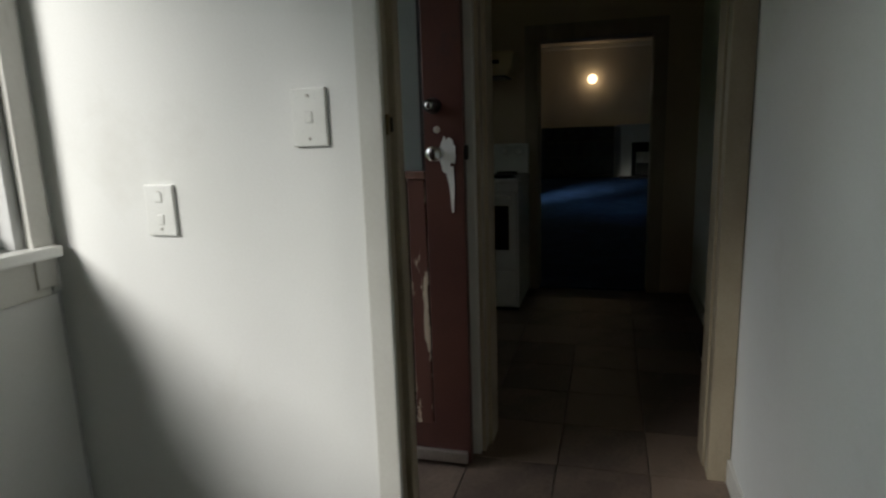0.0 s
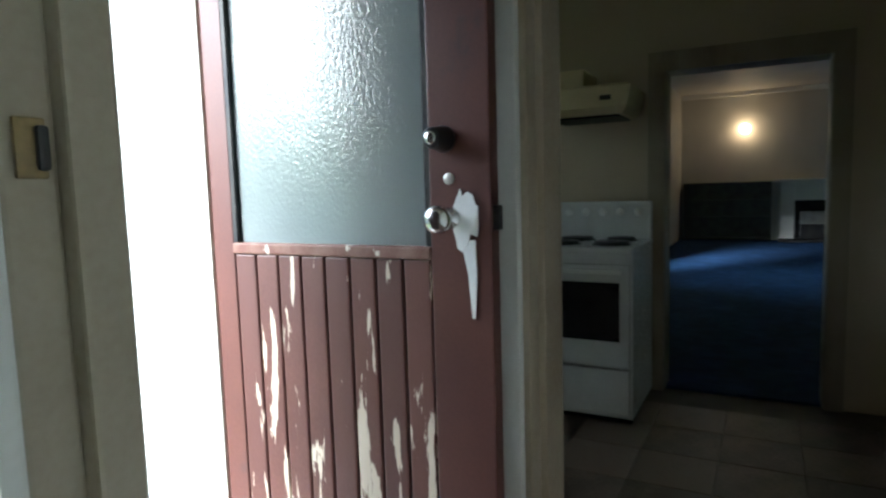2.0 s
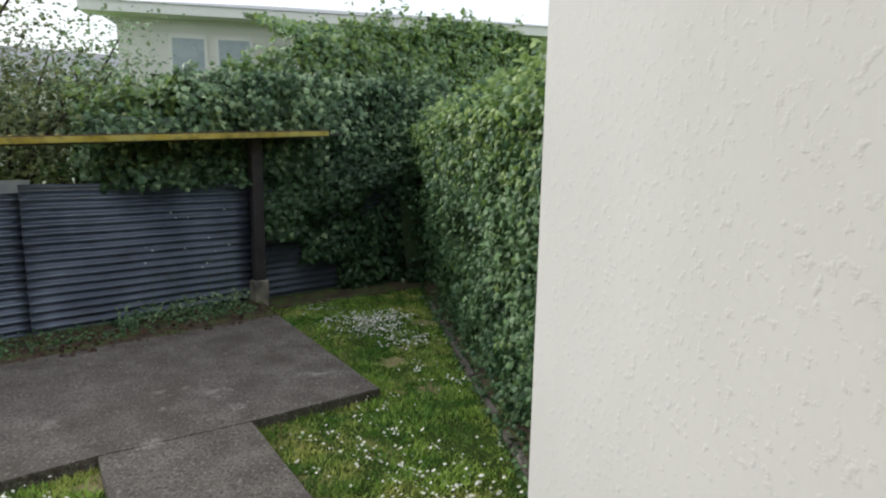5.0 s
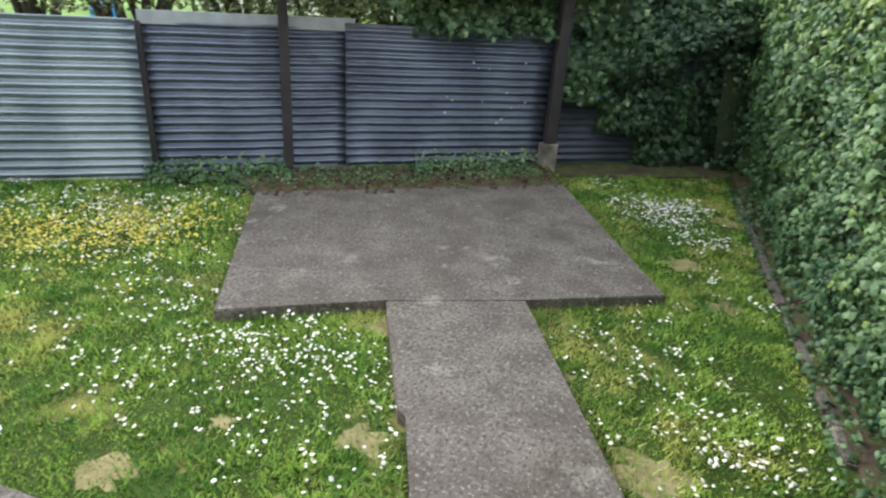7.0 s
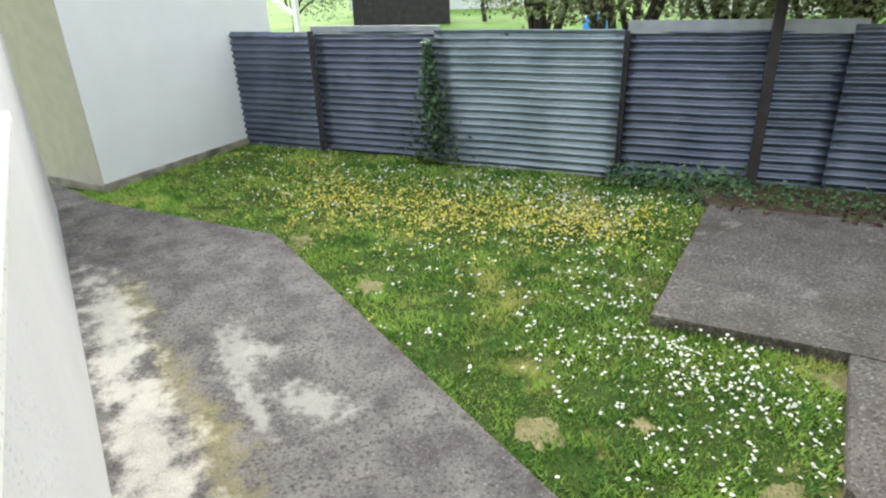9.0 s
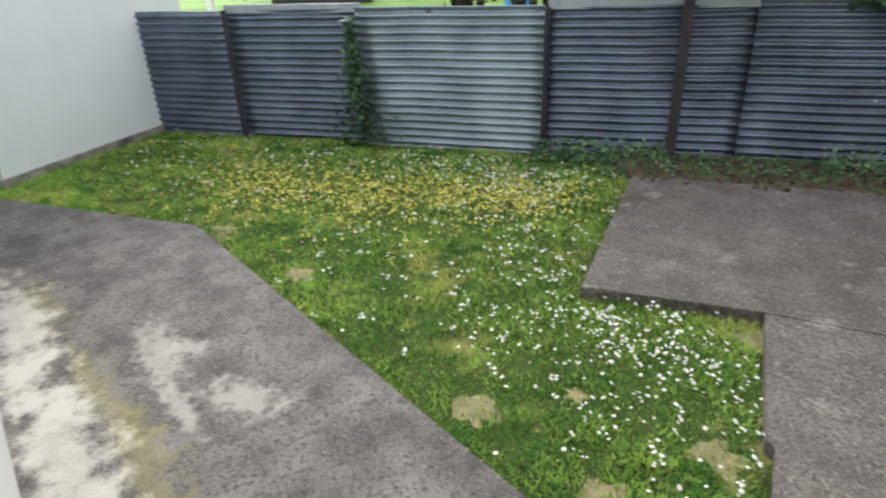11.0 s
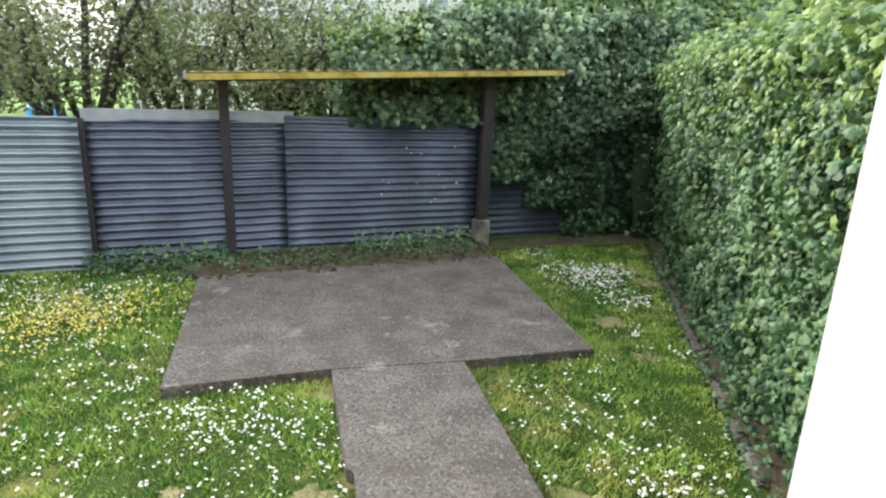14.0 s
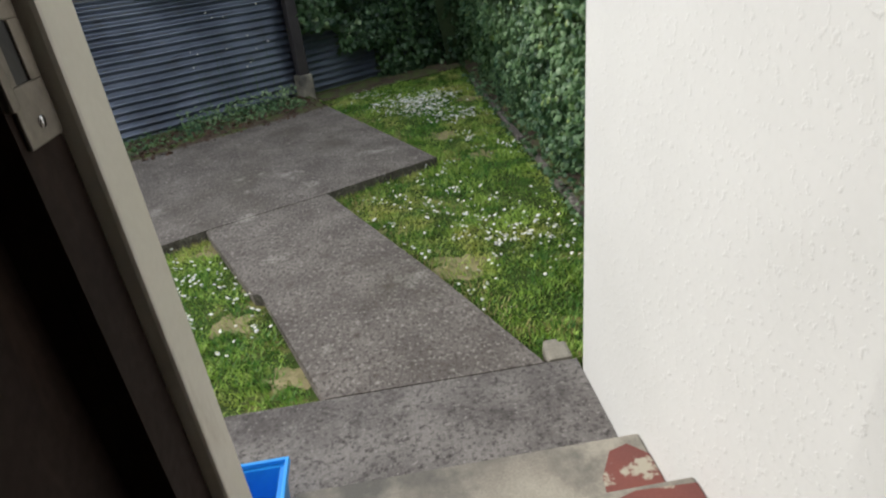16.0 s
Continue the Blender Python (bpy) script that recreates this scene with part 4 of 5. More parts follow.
fence = thing("corrugated_fence", "grey corrugated iron boundary fence on dark posts", "fence", at=(FA[0], FA[1], 0), rz=FANG)
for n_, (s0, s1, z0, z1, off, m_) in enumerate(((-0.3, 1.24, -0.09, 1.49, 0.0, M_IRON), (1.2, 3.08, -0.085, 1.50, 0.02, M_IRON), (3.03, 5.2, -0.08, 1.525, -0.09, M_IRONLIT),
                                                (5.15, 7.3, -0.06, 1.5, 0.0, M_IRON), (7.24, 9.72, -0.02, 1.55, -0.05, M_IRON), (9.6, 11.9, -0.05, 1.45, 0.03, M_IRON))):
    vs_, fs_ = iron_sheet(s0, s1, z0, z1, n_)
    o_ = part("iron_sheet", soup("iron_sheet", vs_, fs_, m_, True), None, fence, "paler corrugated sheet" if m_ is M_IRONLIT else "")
    o_.location = (0, off, 0)
    md_ = o_.modifiers.new("thickness", "SOLIDIFY")
    md_.thickness = 0.002
part("flashing", boxes((1.2, 3.05, 0.012, 0.03, 1.46, 1.56), bevel=0.002), M_FLASH, fence)
part("flashing", boxes((5.22, 7.35, -0.012, 0.012, 1.47, 1.6), bevel=0.002), M_FLASH, fence)
for s_, h_, w_ in ((1.21, 1.5, 0.05), (3.06, 1.45, 0.05), (5.22, 1.5, 0.05)):
    part("fence_post", boxes((s_ - w_ / 2, s_ + w_ / 2, -0.05, 0.02, -0.3, h_), bevel=0.006), M_POST, fence)


def shelter():
    c = thing("lean_to_roof", "yellow fibreglass lean-to roof on dark timber posts", "lean-to", at=(FA[0], FA[1], 0), rz=FANG)
    part("post", boxes((6.55, 6.65, -0.17, -0.07, -0.3, 1.93), bevel=0.008), M_POST, c)
    part("post", boxes((9.66, 9.80, -0.2, -0.08, 0.2, 2.08), bevel=0.01), M_POST, c)
    part("post_base", boxes((9.62, 9.82, -0.24, -0.06, -0.2, 0.27), bevel=0.03), M_STEPC, c, "rough concrete post base")
    rows, cols = 60, 8
    vs, fs = [], []
    for r in range(rows + 1):
        s = 6.25 + (10.5 - 6.25) * r / rows
        for k in range(cols + 1):
            o = -0.62 + 0.8 * k / cols
            vs.append((s, o, 1.965 + 0.046 * (s - 6.25) + 0.008 * math.sin(s / 0.15 * 2 * math.pi) + 0.03 * k / cols))
    for r in range(rows):
        for k in range(cols):
            a = r * (cols + 1) + k
            fs.append((a, a + cols + 1, a + cols + 2, a + 1))
    o = part("roof_sheet", soup("roof_sheet", vs, fs, M_FIBRE, True), None, c)
    md = o.modifiers.new("thickness", "SOLIDIFY")
    md.thickness = 0.004
    bm = boxes((6.25, 10.5, -0.63, -0.612, -0.04, 0.02))
    for v in bm.verts:
        v.co.z += 1.96 + 0.047 * (v.co.x - 6.25)
    part("edge_strip", bm, M_FIBRE, c, "faded yellow roof edge strip")
    bm = boxes((6.25, 10.5, -0.634, -0.60, 0.021, 0.034))
    for v in bm.verts:
        v.co.z += 1.96 + 0.047 * (v.co.x - 6.25)
    part("top_flashing", bm, M_RUST, c, "rusty brown flashing")
    part("end_strip", boxes((6.225, 6.248, -0.63, 0.2, 1.93, 2.005), bevel=0.004), M_FLASH, c, "grey metal end strip")
    bm = boxes((6.3, 10.6, -0.2, -0.12, -0.09, -0.02))
    for v in bm.verts:
        v.co.z += 1.985 + 0.047 * (v.co.x - 6.25)
    part("beam", bm, M_POST, c)
    bm = boxes((6.28, 10.7, -0.6, -0.57, -0.042, -0.02))
    for v in bm.verts:
        v.co.z += 1.96 + 0.047 * (v.co.x - 6.25)
    part("purlin", bm, M_POST, c)


shelter()

# ---- shed ----


def shed():
    s = thing("shed", "white rendered shed with a beige end wall", "shed", at=(-6.66, -3.27, -0.1), rz=math.degrees(math.atan2(2.3, -1.36)))
    part("wall", boxes((0, 3.2, 0.0, 3.0, 0, 2.6)), M_SHED, s)
    part("end_wall", boxes((-0.012, 0.0, 0.0, 3.0, 0, 2.6)), M_BEIGE, s)
    part("footing", boxes((-0.03, 3.2, -0.03, 3.0, 0, 0.11), bevel=0.01), M_STEPC, s)
    part("roof", boxes((-0.15, 3.3, -0.15, 3.1, 2.6, 2.7), bevel=0.01), M_ROOF, s)


shed()

# ---- planting ----


def in_poly(x, y, poly):
    """Which of the points lie inside a plan outline."""
    inside = np.zeros(len(x), bool)
    for (x0, y0), (x1, y1) in zip(poly, poly[1:] + poly[:1]):
        cross = ((y0 > y) != (y1 > y)) & (x < (x1 - x0) * (y - y0) / (y1 - y0 + 1e-12) + x0)
        inside ^= cross
    return inside


def lump(p, scale, seed=0.0):
    return np.array([noise.noise(Vector((a * scale + seed, b * scale, c * scale))) for a, b, c in p])


def hedge(name, label, frames_, seed, top_lit=True, leaf=M_LEAF, shoots=(), skylit=M_LEAFLIT):
    """A leafy hedge: frames_ are faces given by corner, two edge vectors, outward normal and leaf count; shoots are lines along which loose sprays rise."""
    rng = np.random.default_rng(seed)
    h = thing(name, label, "hedge", kind="stuff")
    cs, ns, lit = [], [], []
    cv, cf = [], []
    for corner, eu, ev, nrm, count in frames_:
        corner, eu, ev, nrm = (np.array(a, float) for a in (corner, eu, ev, nrm))
        uv = rng.random((count, 2))
        p = corner + uv[:, :1] * eu + uv[:, 1:] * ev
        bulge = 0.2 * lump(p, 1.3, seed) + 0.15 * lump(p, 3.6, seed + 9)
        p = p + nrm * (bulge + rng.normal(0, 0.07, count) - 0.03)[:, None]
        cs.append(p)
        ns.append(np.repeat((nrm + np.array([0, 0, 0.35]))[None], count, 0))
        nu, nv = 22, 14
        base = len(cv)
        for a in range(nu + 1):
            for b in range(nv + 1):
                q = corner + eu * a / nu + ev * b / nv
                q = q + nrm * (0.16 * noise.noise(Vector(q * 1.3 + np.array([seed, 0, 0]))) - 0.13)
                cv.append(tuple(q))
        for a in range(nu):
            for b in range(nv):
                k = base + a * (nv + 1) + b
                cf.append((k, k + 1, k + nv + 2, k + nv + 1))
    for a, b, number, rise in shoots:
        a, b = np.array(a, float), np.array(b, float)
        for u in rng.random(number):
            foot, lean, tall = a + (b - a) * u + rng.normal(0, 0.06, 3), rng.normal(0, 0.35, 3), rise * rng.uniform(0.3, 1.0)
            k = rng.random(12)[:, None]
            cs.append(foot + (np.array([0, 0, 1.0]) + lean) * tall * k + rng.normal(0, 0.035, (12, 3)))
            ns.append(np.tile([-0.3, -0.5, 0.8], (12, 1)))
    c, n = np.concatenate(cs), np.concatenate(ns)
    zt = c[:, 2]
    # More of the lighter leaves higher up: light from above set by colour.
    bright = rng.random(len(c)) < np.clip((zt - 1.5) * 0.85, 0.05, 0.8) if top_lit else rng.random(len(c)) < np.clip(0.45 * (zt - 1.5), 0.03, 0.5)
    part("foliage", leaves("foliage", c, n, rng.uniform(0.034, 0.074, len(c)) * (1 if top_lit else 1.45), (leaf, skylit), rng, droop=0.6, slots=bright.astype(int)), None, h)
    part("dark_core", soup("dark_core", cv, cf, M_CORE, True), None, h)
    return h


X0 = 3.0
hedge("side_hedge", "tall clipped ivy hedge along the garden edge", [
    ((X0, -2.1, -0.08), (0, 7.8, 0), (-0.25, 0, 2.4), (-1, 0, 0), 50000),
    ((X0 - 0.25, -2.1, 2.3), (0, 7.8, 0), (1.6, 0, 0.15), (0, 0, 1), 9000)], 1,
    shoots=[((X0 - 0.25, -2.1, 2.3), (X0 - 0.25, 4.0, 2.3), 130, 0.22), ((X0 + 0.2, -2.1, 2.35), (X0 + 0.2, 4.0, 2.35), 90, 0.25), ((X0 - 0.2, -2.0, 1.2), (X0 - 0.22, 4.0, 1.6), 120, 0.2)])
U2, N2 = (FROT.to_3x3() @ Vector((1, 0, 0))), (FROT.to_3x3() @ Vector((0, -1, 0)))


def along(s0, s1, off, z0, z1, count, lean=0.0):
    return (tuple(fp(s0, off, z0)), tuple(U2 * (s1 - s0)), tuple(Vector((0, 0, z1 - z0)) - N2 * lean), tuple(N2), count)


# Shade is in the dark low leaves, light in the paler high ones.
hedge("corner_hedge", "dense shade-toned shrubs growing against the iron fence", [
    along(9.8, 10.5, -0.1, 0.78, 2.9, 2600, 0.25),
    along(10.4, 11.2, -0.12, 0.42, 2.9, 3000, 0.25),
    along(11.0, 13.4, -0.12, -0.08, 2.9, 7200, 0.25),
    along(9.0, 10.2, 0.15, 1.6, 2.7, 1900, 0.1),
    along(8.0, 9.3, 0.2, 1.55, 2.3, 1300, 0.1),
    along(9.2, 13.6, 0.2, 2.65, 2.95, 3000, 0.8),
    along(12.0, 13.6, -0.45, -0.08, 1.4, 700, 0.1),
    along(7.9, 9.7, -0.16, 1.5, 1.8, 420, 0.05)], 5, False, M_LEAFSHADE,
    shoots=[(fp(9.2, 0.3, 2.7), fp(13.4, 0.3, 2.9), 70, 0.3), (fp(9.9, -0.15, 1.0), fp(12.8, -0.2, 1.8), 60, 0.25)], skylit=M_LEAFPALE)
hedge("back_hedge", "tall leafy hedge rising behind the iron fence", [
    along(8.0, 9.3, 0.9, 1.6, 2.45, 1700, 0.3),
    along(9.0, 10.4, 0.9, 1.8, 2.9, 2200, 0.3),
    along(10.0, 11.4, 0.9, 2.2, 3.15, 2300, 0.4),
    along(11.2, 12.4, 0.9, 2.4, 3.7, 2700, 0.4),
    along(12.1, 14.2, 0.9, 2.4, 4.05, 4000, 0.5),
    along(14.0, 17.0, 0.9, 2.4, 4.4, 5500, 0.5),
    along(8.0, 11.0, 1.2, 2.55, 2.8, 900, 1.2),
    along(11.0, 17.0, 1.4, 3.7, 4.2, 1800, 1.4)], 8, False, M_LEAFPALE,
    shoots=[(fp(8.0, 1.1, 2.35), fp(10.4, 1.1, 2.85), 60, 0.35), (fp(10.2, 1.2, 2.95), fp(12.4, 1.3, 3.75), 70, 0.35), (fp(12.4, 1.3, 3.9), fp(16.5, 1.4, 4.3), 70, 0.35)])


def clump(name, label, pts, size, material, seed, category="weeds"):
    rng = np.random.default_rng(seed)
    p = np.array(pts, float)
    n = np.tile([0, -0.3, 1.0], (len(p), 1)) + rng.normal(0, 0.4, (len(p), 3))
    return tagged(part(name, leaves(name, p, n, rng.uniform(*size, len(p)), material, rng, droop=0.2), None), label, category, kind="stuff")


rg = np.random.default_rng(21)


def spread(s0, s1, o0, o1, zmax, n, taper=1.0):
    s, o = rg.uniform(s0, s1, n), rg.uniform(o0, o1, n)
    z = -0.05 + rg.random(n) ** 2 * zmax
    return [tuple(fp(a, b, c)) for a, b, c in zip(s, o, z)]


clump("creeper", "dark ivy creeper climbing a fence post", [tuple(fp(3.0 + a * (1.3 - c) * 0.16, -0.14 - abs(b) * 0.1, c * 1.05)) for a, b, c in zip(rg.normal(0, 1, 900), rg.normal(0, 1, 900), rg.random(900) * 1.35)], (0.03, 0.07), M_LEAFSHADE, 3, "creeper")
clump("fence_weeds", "low green weeds along the fence foot", spread(5.15, 6.6, -0.4, -0.06, 0.22, 800), (0.025, 0.06), M_LEAF, 4)
clump("fence_weeds", "pale green weeds against the dark sheet", spread(8.0, 9.5, -0.45, -0.1, 0.26, 800), (0.025, 0.05), M_LEAFPALE, 6)
clump("fence_weeds", "sparse weeds at the foot of the fence", spread(5.9, 9.5, -0.75, -0.06, 0.12, 2600), (0.02, 0.05), M_LEAF, 7)
clump("fence_weeds", "yellow-green clover creeping over the leaf mould", spread(6.0, 9.3, -0.85, -0.15, 0.05, 1500), (0.015, 0.035), M_LEAFPALE, 14)
clump("fallen_leaves", "brown fallen leaves on the patio edge", [tuple(fp(a, b, 0.006 + c)) for a, b, c in zip(rg.uniform(6.3, 9.6, 420), -0.2 - rg.random(420) * 0.85, rg.random(420) * 0.012)], (0.03, 0.06), M_DEAD, 9, "leaves")
clump("hedge_foot_weeds", "tall weeds under the side hedge", [(2.98 - 0.32 * a * a, -1.9 + 6.2 * b, -0.09 + (0.3 - 0.25 * a) * c * c) for a, b, c in rg.random((2400, 3))], (0.025, 0.065), M_LEAF, 11)
tall = thing("flower_stalks", "thin stalks with tiny white flowers by the fence", "flowers", kind="stuff")
sv, sf, hc = [], [], []
for k in range(14):
    s, o, h = rg.uniform(8.0, 9.5), rg.uniform(-0.3, -0.14), rg.uniform(0.5, 1.3)
    b, e = fp(s, o, -0.05), fp(s + rg.uniform(-0.08, 0.08), o, h)
    i = len(sv)
    sv += [tuple(b + Vector((0.003, 0, 0))), tuple(b - Vector((0.003, 0, 0))), tuple(e)]
    sf.append((i, i + 1, i + 2))
    hc.append(tuple(e))
part("stalk", soup("stalk", sv, sf, M_LEAF), None, tall)
part("blossom", leaves("blossom", np.array(hc), np.tile([0.3, -1, 0.3], (14, 1)), np.full(14, 0.022), M_PETAL, rg), None, tall)

BED = [SLAB[5], SLAB[4], tuple(fp(9.75, -0.05))[:2], tuple(fp(5.9, -0.05))[:2]]
tagged(part("leaf_litter_bed", prism(BED, -0.25, -0.004), M_LITTER), "dark strip of leaf mould between patio and fence", "soil", kind="structure")

# lawn
LAWN = [(-7.9, -1.25), (-6.9, -3.5), (-6.0, -3.36), (-4.25, -2.32), (-3.9, -2.12), (2.68, -2.12), (2.68, 4.9), (0.8, 4.2), (0.6, 4.3)]
BARE = [(1.80, -0.95, 0.2), (0.36, -1.25, 0.13), (0.10, -0.25, 0.13), (0.52, -0.85, 0.12), (0.75, -1.85, 0.12), (0.95, 0.1, 0.12), (1.2, -0.35, 0.11), (1.5, -1.75, 0.16), (2.0, 1.75, 0.16), (0.2, -1.85, 0.12),
        (-0.6, -1.9, 0.13), (2.3, 1.0, 0.13), (2.55, 3.0, 0.16), (-0.35, -1.4, 0.07), (-2.6, -1.85, 0.12), (-3.8, -1.9, 0.16)]
SHADE = [tuple(fp(*q))[:2] for q in ((9.8, -0.45), (11.2, -0.6), (12.9, -0.75), (12.9, 0.0), (9.8, 0.0))]
tagged(part("shrub_bed", prism(SHADE, -0.3, -0.066), M_LITTER), "bare dark leaf mould under the corner shrubs", "soil", kind="structure")
FREE = [SLAB, PATHQ, BED, SHADE]


def lawn_points(n, rng, box=(-8, 2.75, -3.5, 5.0)):
    x, y = rng.uniform(box[0], box[1], n), rng.uniform(box[2], box[3], n)
    ok = in_poly(x, y, LAWN)
    for q in FREE:
        ok &= ~in_poly(x, y, q)
    return x[ok], y[ok]


rng = np.random.default_rng(4)
gx, gy = lawn_points(620000, rng)
gp = np.c_[gx, gy, 0 * gx]
keepers = rng.random(len(gx)) < np.clip(1.0 - 0.055 * np.maximum(0, np.hypot(gx - 1.4, gy + 3.5) - 2.0), 0.45, 1)
for bx, by, br in BARE:
    aa = np.arctan2(gy - by, (gx - bx) / 1.25)
    d = np.hypot((gx - bx) / 1.25, gy - by) / br / (0.85 + 0.45 * np.sin(aa * 2 + bx * 9) * np.sin(aa * 3 + by * 7))
    keepers &= rng.random(len(gx)) < np.clip((d - 0.2) * 1.1, 0.32, 1)
for poly in (SLAB, PATHQ, WALKQ):
    for (x0, y0), (x1, y1) in zip(poly, poly[1:] + poly[:1]):
        ex, ey = x1 - x0, y1 - y0
        u = np.clip(((gx - x0) * ex + (gy - y0) * ey) / (ex * ex + ey * ey), 0, 1)
        keepers &= np.hypot(gx - x0 - u * ex, gy - y0 - u * ey) > 0.015 + 0.035 * rng.random(len(gx)) ** 2
holes = np.sin(gx * 11.0 + 2.1 * np.sin(gy * 7.3)) * np.sin(gy * 12.7 + 1.7 * np.sin(gx * 8.9)) + 0.6 * np.sin(gx * 29 + gy * 23) * np.sin(gy * 31 - gx * 17)
keepers &= rng.random(len(gx)) < np.clip(1.15 - 0.45 * np.maximum(0, holes), 0.4, 1)
gx, gy = gx[keepers], gy[keepers]
n = len(gx)
tuft = 0.5 + 0.5 * np.sin(gx * 3.1 + 1.3 * np.sin(gy * 2.3)) * np.sin(gy * 2.7 + 1.1 * np.sin(gx * 1.9))
clumps = np.sin(gx * 9.0 + 1.9 * np.sin(gy * 6.1)) * np.sin(gy * 8.3 + 1.6 * np.sin(gx * 7.7))
hgt = rng.uniform(0.014, 0.038, n) * (0.75 + 0.5 * tuft) * (1 + 0.45 * clumps)
ang, bend = rng.uniform(0, 2 * np.pi, n), rng.uniform(0.4, 1.5, n) * hgt
wd = rng.uniform(0.004, 0.009, n)
dx, dy = np.cos(ang), np.sin(ang)
v = np.empty((n, 3, 3))
v[:, 0] = np.c_[gx - dy * wd, gy + dx * wd, np.full(n, -0.092)]
v[:, 1] = np.c_[gx + dy * wd, gy - dx * wd, np.full(n, -0.092)]
v[:, 2] = np.c_[gx + dx * bend, gy + dy * bend, -0.09 + hgt]
tagged(part("grass", soup("grass", v.reshape(-1, 3), np.arange(3 * n).reshape(-1, 3), M_GRASS), None), "patchy green lawn grass with clover", "grass", kind="stuff")

# bare soil spots
bv, bf = [], []
rb = random.Random(6)
for bx, by, br in BARE:
    i = len(bv)
    bv.append((bx, by, -0.079))
    for k in range(16):
        a = 2 * math.pi * k / 16
        r = br * (0.8 + 0.45 * math.sin(a * 2 + bx * 9) * math.sin(a * 3 + by * 7) + rb.uniform(-0.22, 0.22))
        bv.append((bx + 1.25 * r * math.cos(a), by + r * math.sin(a), -0.0846))
    bf += [(i, i + 1 + k, i + 1 + (k + 1) % 16) for k in range(16)]
tagged(part("bare_soil", soup("bare_soil", bv, bf, M_BARE, True), None), "dry bare soil spots in the lawn", "soil", kind="stuff")

# edge turf hanging over the slab sides
ev = []
for (x0, y0), (x1, y1) in ((SLAB[0], SLAB[1]), (SLAB[2], SLAB[3]), (SLAB[3], SLAB[4]), (SLAB[5], SLAB[0]), (PATHQ[0], PATHQ[6]), (PATHQ[5], SLAB[1]), (PATHQ[1], PATHQ[2]), (PATHQ[2], SLAB[2]),
                           ((2.05, -2.135), (2.7, -2.135)), ((-3.9, -2.135), (0.97, -2.135)), ((-6.03, -3.39), (-4.25, -2.35))):
    m = int(math.hypot(x1 - x0, y1 - y0) * 420)
    u = rng.random(m)
    nx, ny = (y1 - y0), -(x1 - x0)
    ln = math.hypot(nx, ny)
    o = 0.02 + 0.2 * rng.random(m) ** 1.8
    ev.append(np.c_[x0 + (x1 - x0) * u + nx / ln * o, y0 + (y1 - y0) * u + ny / ln * o])
ev = np.concatenate(ev)
ok = np.ones(len(ev), bool)
for q in FREE + [WALKQ]:
    ok &= ~in_poly(ev[:, 0], ev[:, 1], q)
ev = ev[ok]
m = len(ev)
patch = np.sin(ev[:, 0] * 5.3 + 1.7 * np.sin(ev[:, 1] * 3.1)) * np.sin(ev[:, 1] * 4.7 + 1.3 * np.sin(ev[:, 0] * 6.1))
eh, ea = rng.uniform(0.02, 0.06, m) * (1 + 0.5 * np.maximum(0, -patch)), rng.uniform(0, 2 * np.pi, m)
v = np.empty((m, 3, 3))
v[:, 0] = np.c_[ev[:, 0] - 0.005 * np.sin(ea), ev[:, 1] + 0.005 * np.cos(ea), np.full(m, -0.1)]
v[:, 1] = np.c_[ev[:, 0] + 0.005 * np.sin(ea), ev[:, 1] - 0.005 * np.cos(ea), np.full(m, -0.1)]
v[:, 2] = np.c_[ev[:, 0] + 0.04 * np.cos(ea), ev[:, 1] + 0.04 * np.sin(ea), -0.09 + eh]
dry = (rng.random(m) < np.clip(0.3 + 0.6 * patch, 0.08, 0.85)).astype(int)
tagged(part("edge_grass", soup("edge_grass", v.reshape(-1, 3), np.arange(3 * m).reshape(-1, 3), (M_GRASS, M_STRAW), slots=dry), None), "green and straw-dry grass along the concrete edges", "grass", kind="stuff")


def flowers(name, label, centres, radius, petal, seed, lift=0.05):
    r = np.random.default_rng(seed)
    vs, fs, sl = [], [], []
    for x, y in centres:
        q = r.uniform(0.55, 1.2) * radius
        z = -0.09 + lift + r.uniform(-0.012, 0.03)
        tx, ty = r.normal(0, 0.35, 2)
        i = len(vs)
        vs.append((x, y, z + 0.003))
        for k in range(8):
            a = 2 * math.pi * k / 8
            vs.append((x + q * math.cos(a), y + q * math.sin(a), z + q * (tx * math.cos(a) + ty * math.sin(a))))
        fs += [(i, i + 1 + k, i + 1 + (k + 1) % 8) for k in range(8)]
        sl += [0] * 8
        j = len(vs)
        for k in range(5):
            a = 2 * math.pi * k / 5
            vs.append((x + 0.35 * q * math.cos(a), y + 0.35 * q * math.sin(a), z + 0.006 + 0.35 * q * (tx * math.cos(a) + ty * math.sin(a))))
        fs.append(tuple(range(j, j + 5)))
        sl.append(1)
    return tagged(part(name, soup(name, vs, fs, (petal, M_YELLOW), slots=sl), None), label, "flowers", kind="stuff")


def patchy(n, spots, rng):
    """Flower places gathered in drifts: spots are x, y, spread, share."""
    out = []
    for x, y, sp, share in spots:
        k = int(n * share)
        q = np.c_[rng.normal(x, sp, k), rng.normal(y, sp * 0.8, k)]
        tuft = rng.random(k) < 0.35
        q[tuft] = q[rng.integers(0, max(1, k // 7), tuft.sum())] + rng.normal(0, 0.03, (tuft.sum(), 2))
        out.append(q)
    p = np.concatenate(out)
    ok = in_poly(p[:, 0], p[:, 1], LAWN)
    for q in FREE:
        ok &= ~in_poly(p[:, 0], p[:, 1], q)
    for bx, by, br in BARE:
        ok &= np.hypot((p[:, 0] - bx) / 1.25, p[:, 1] - by) > br * 0.8
    return p[ok]


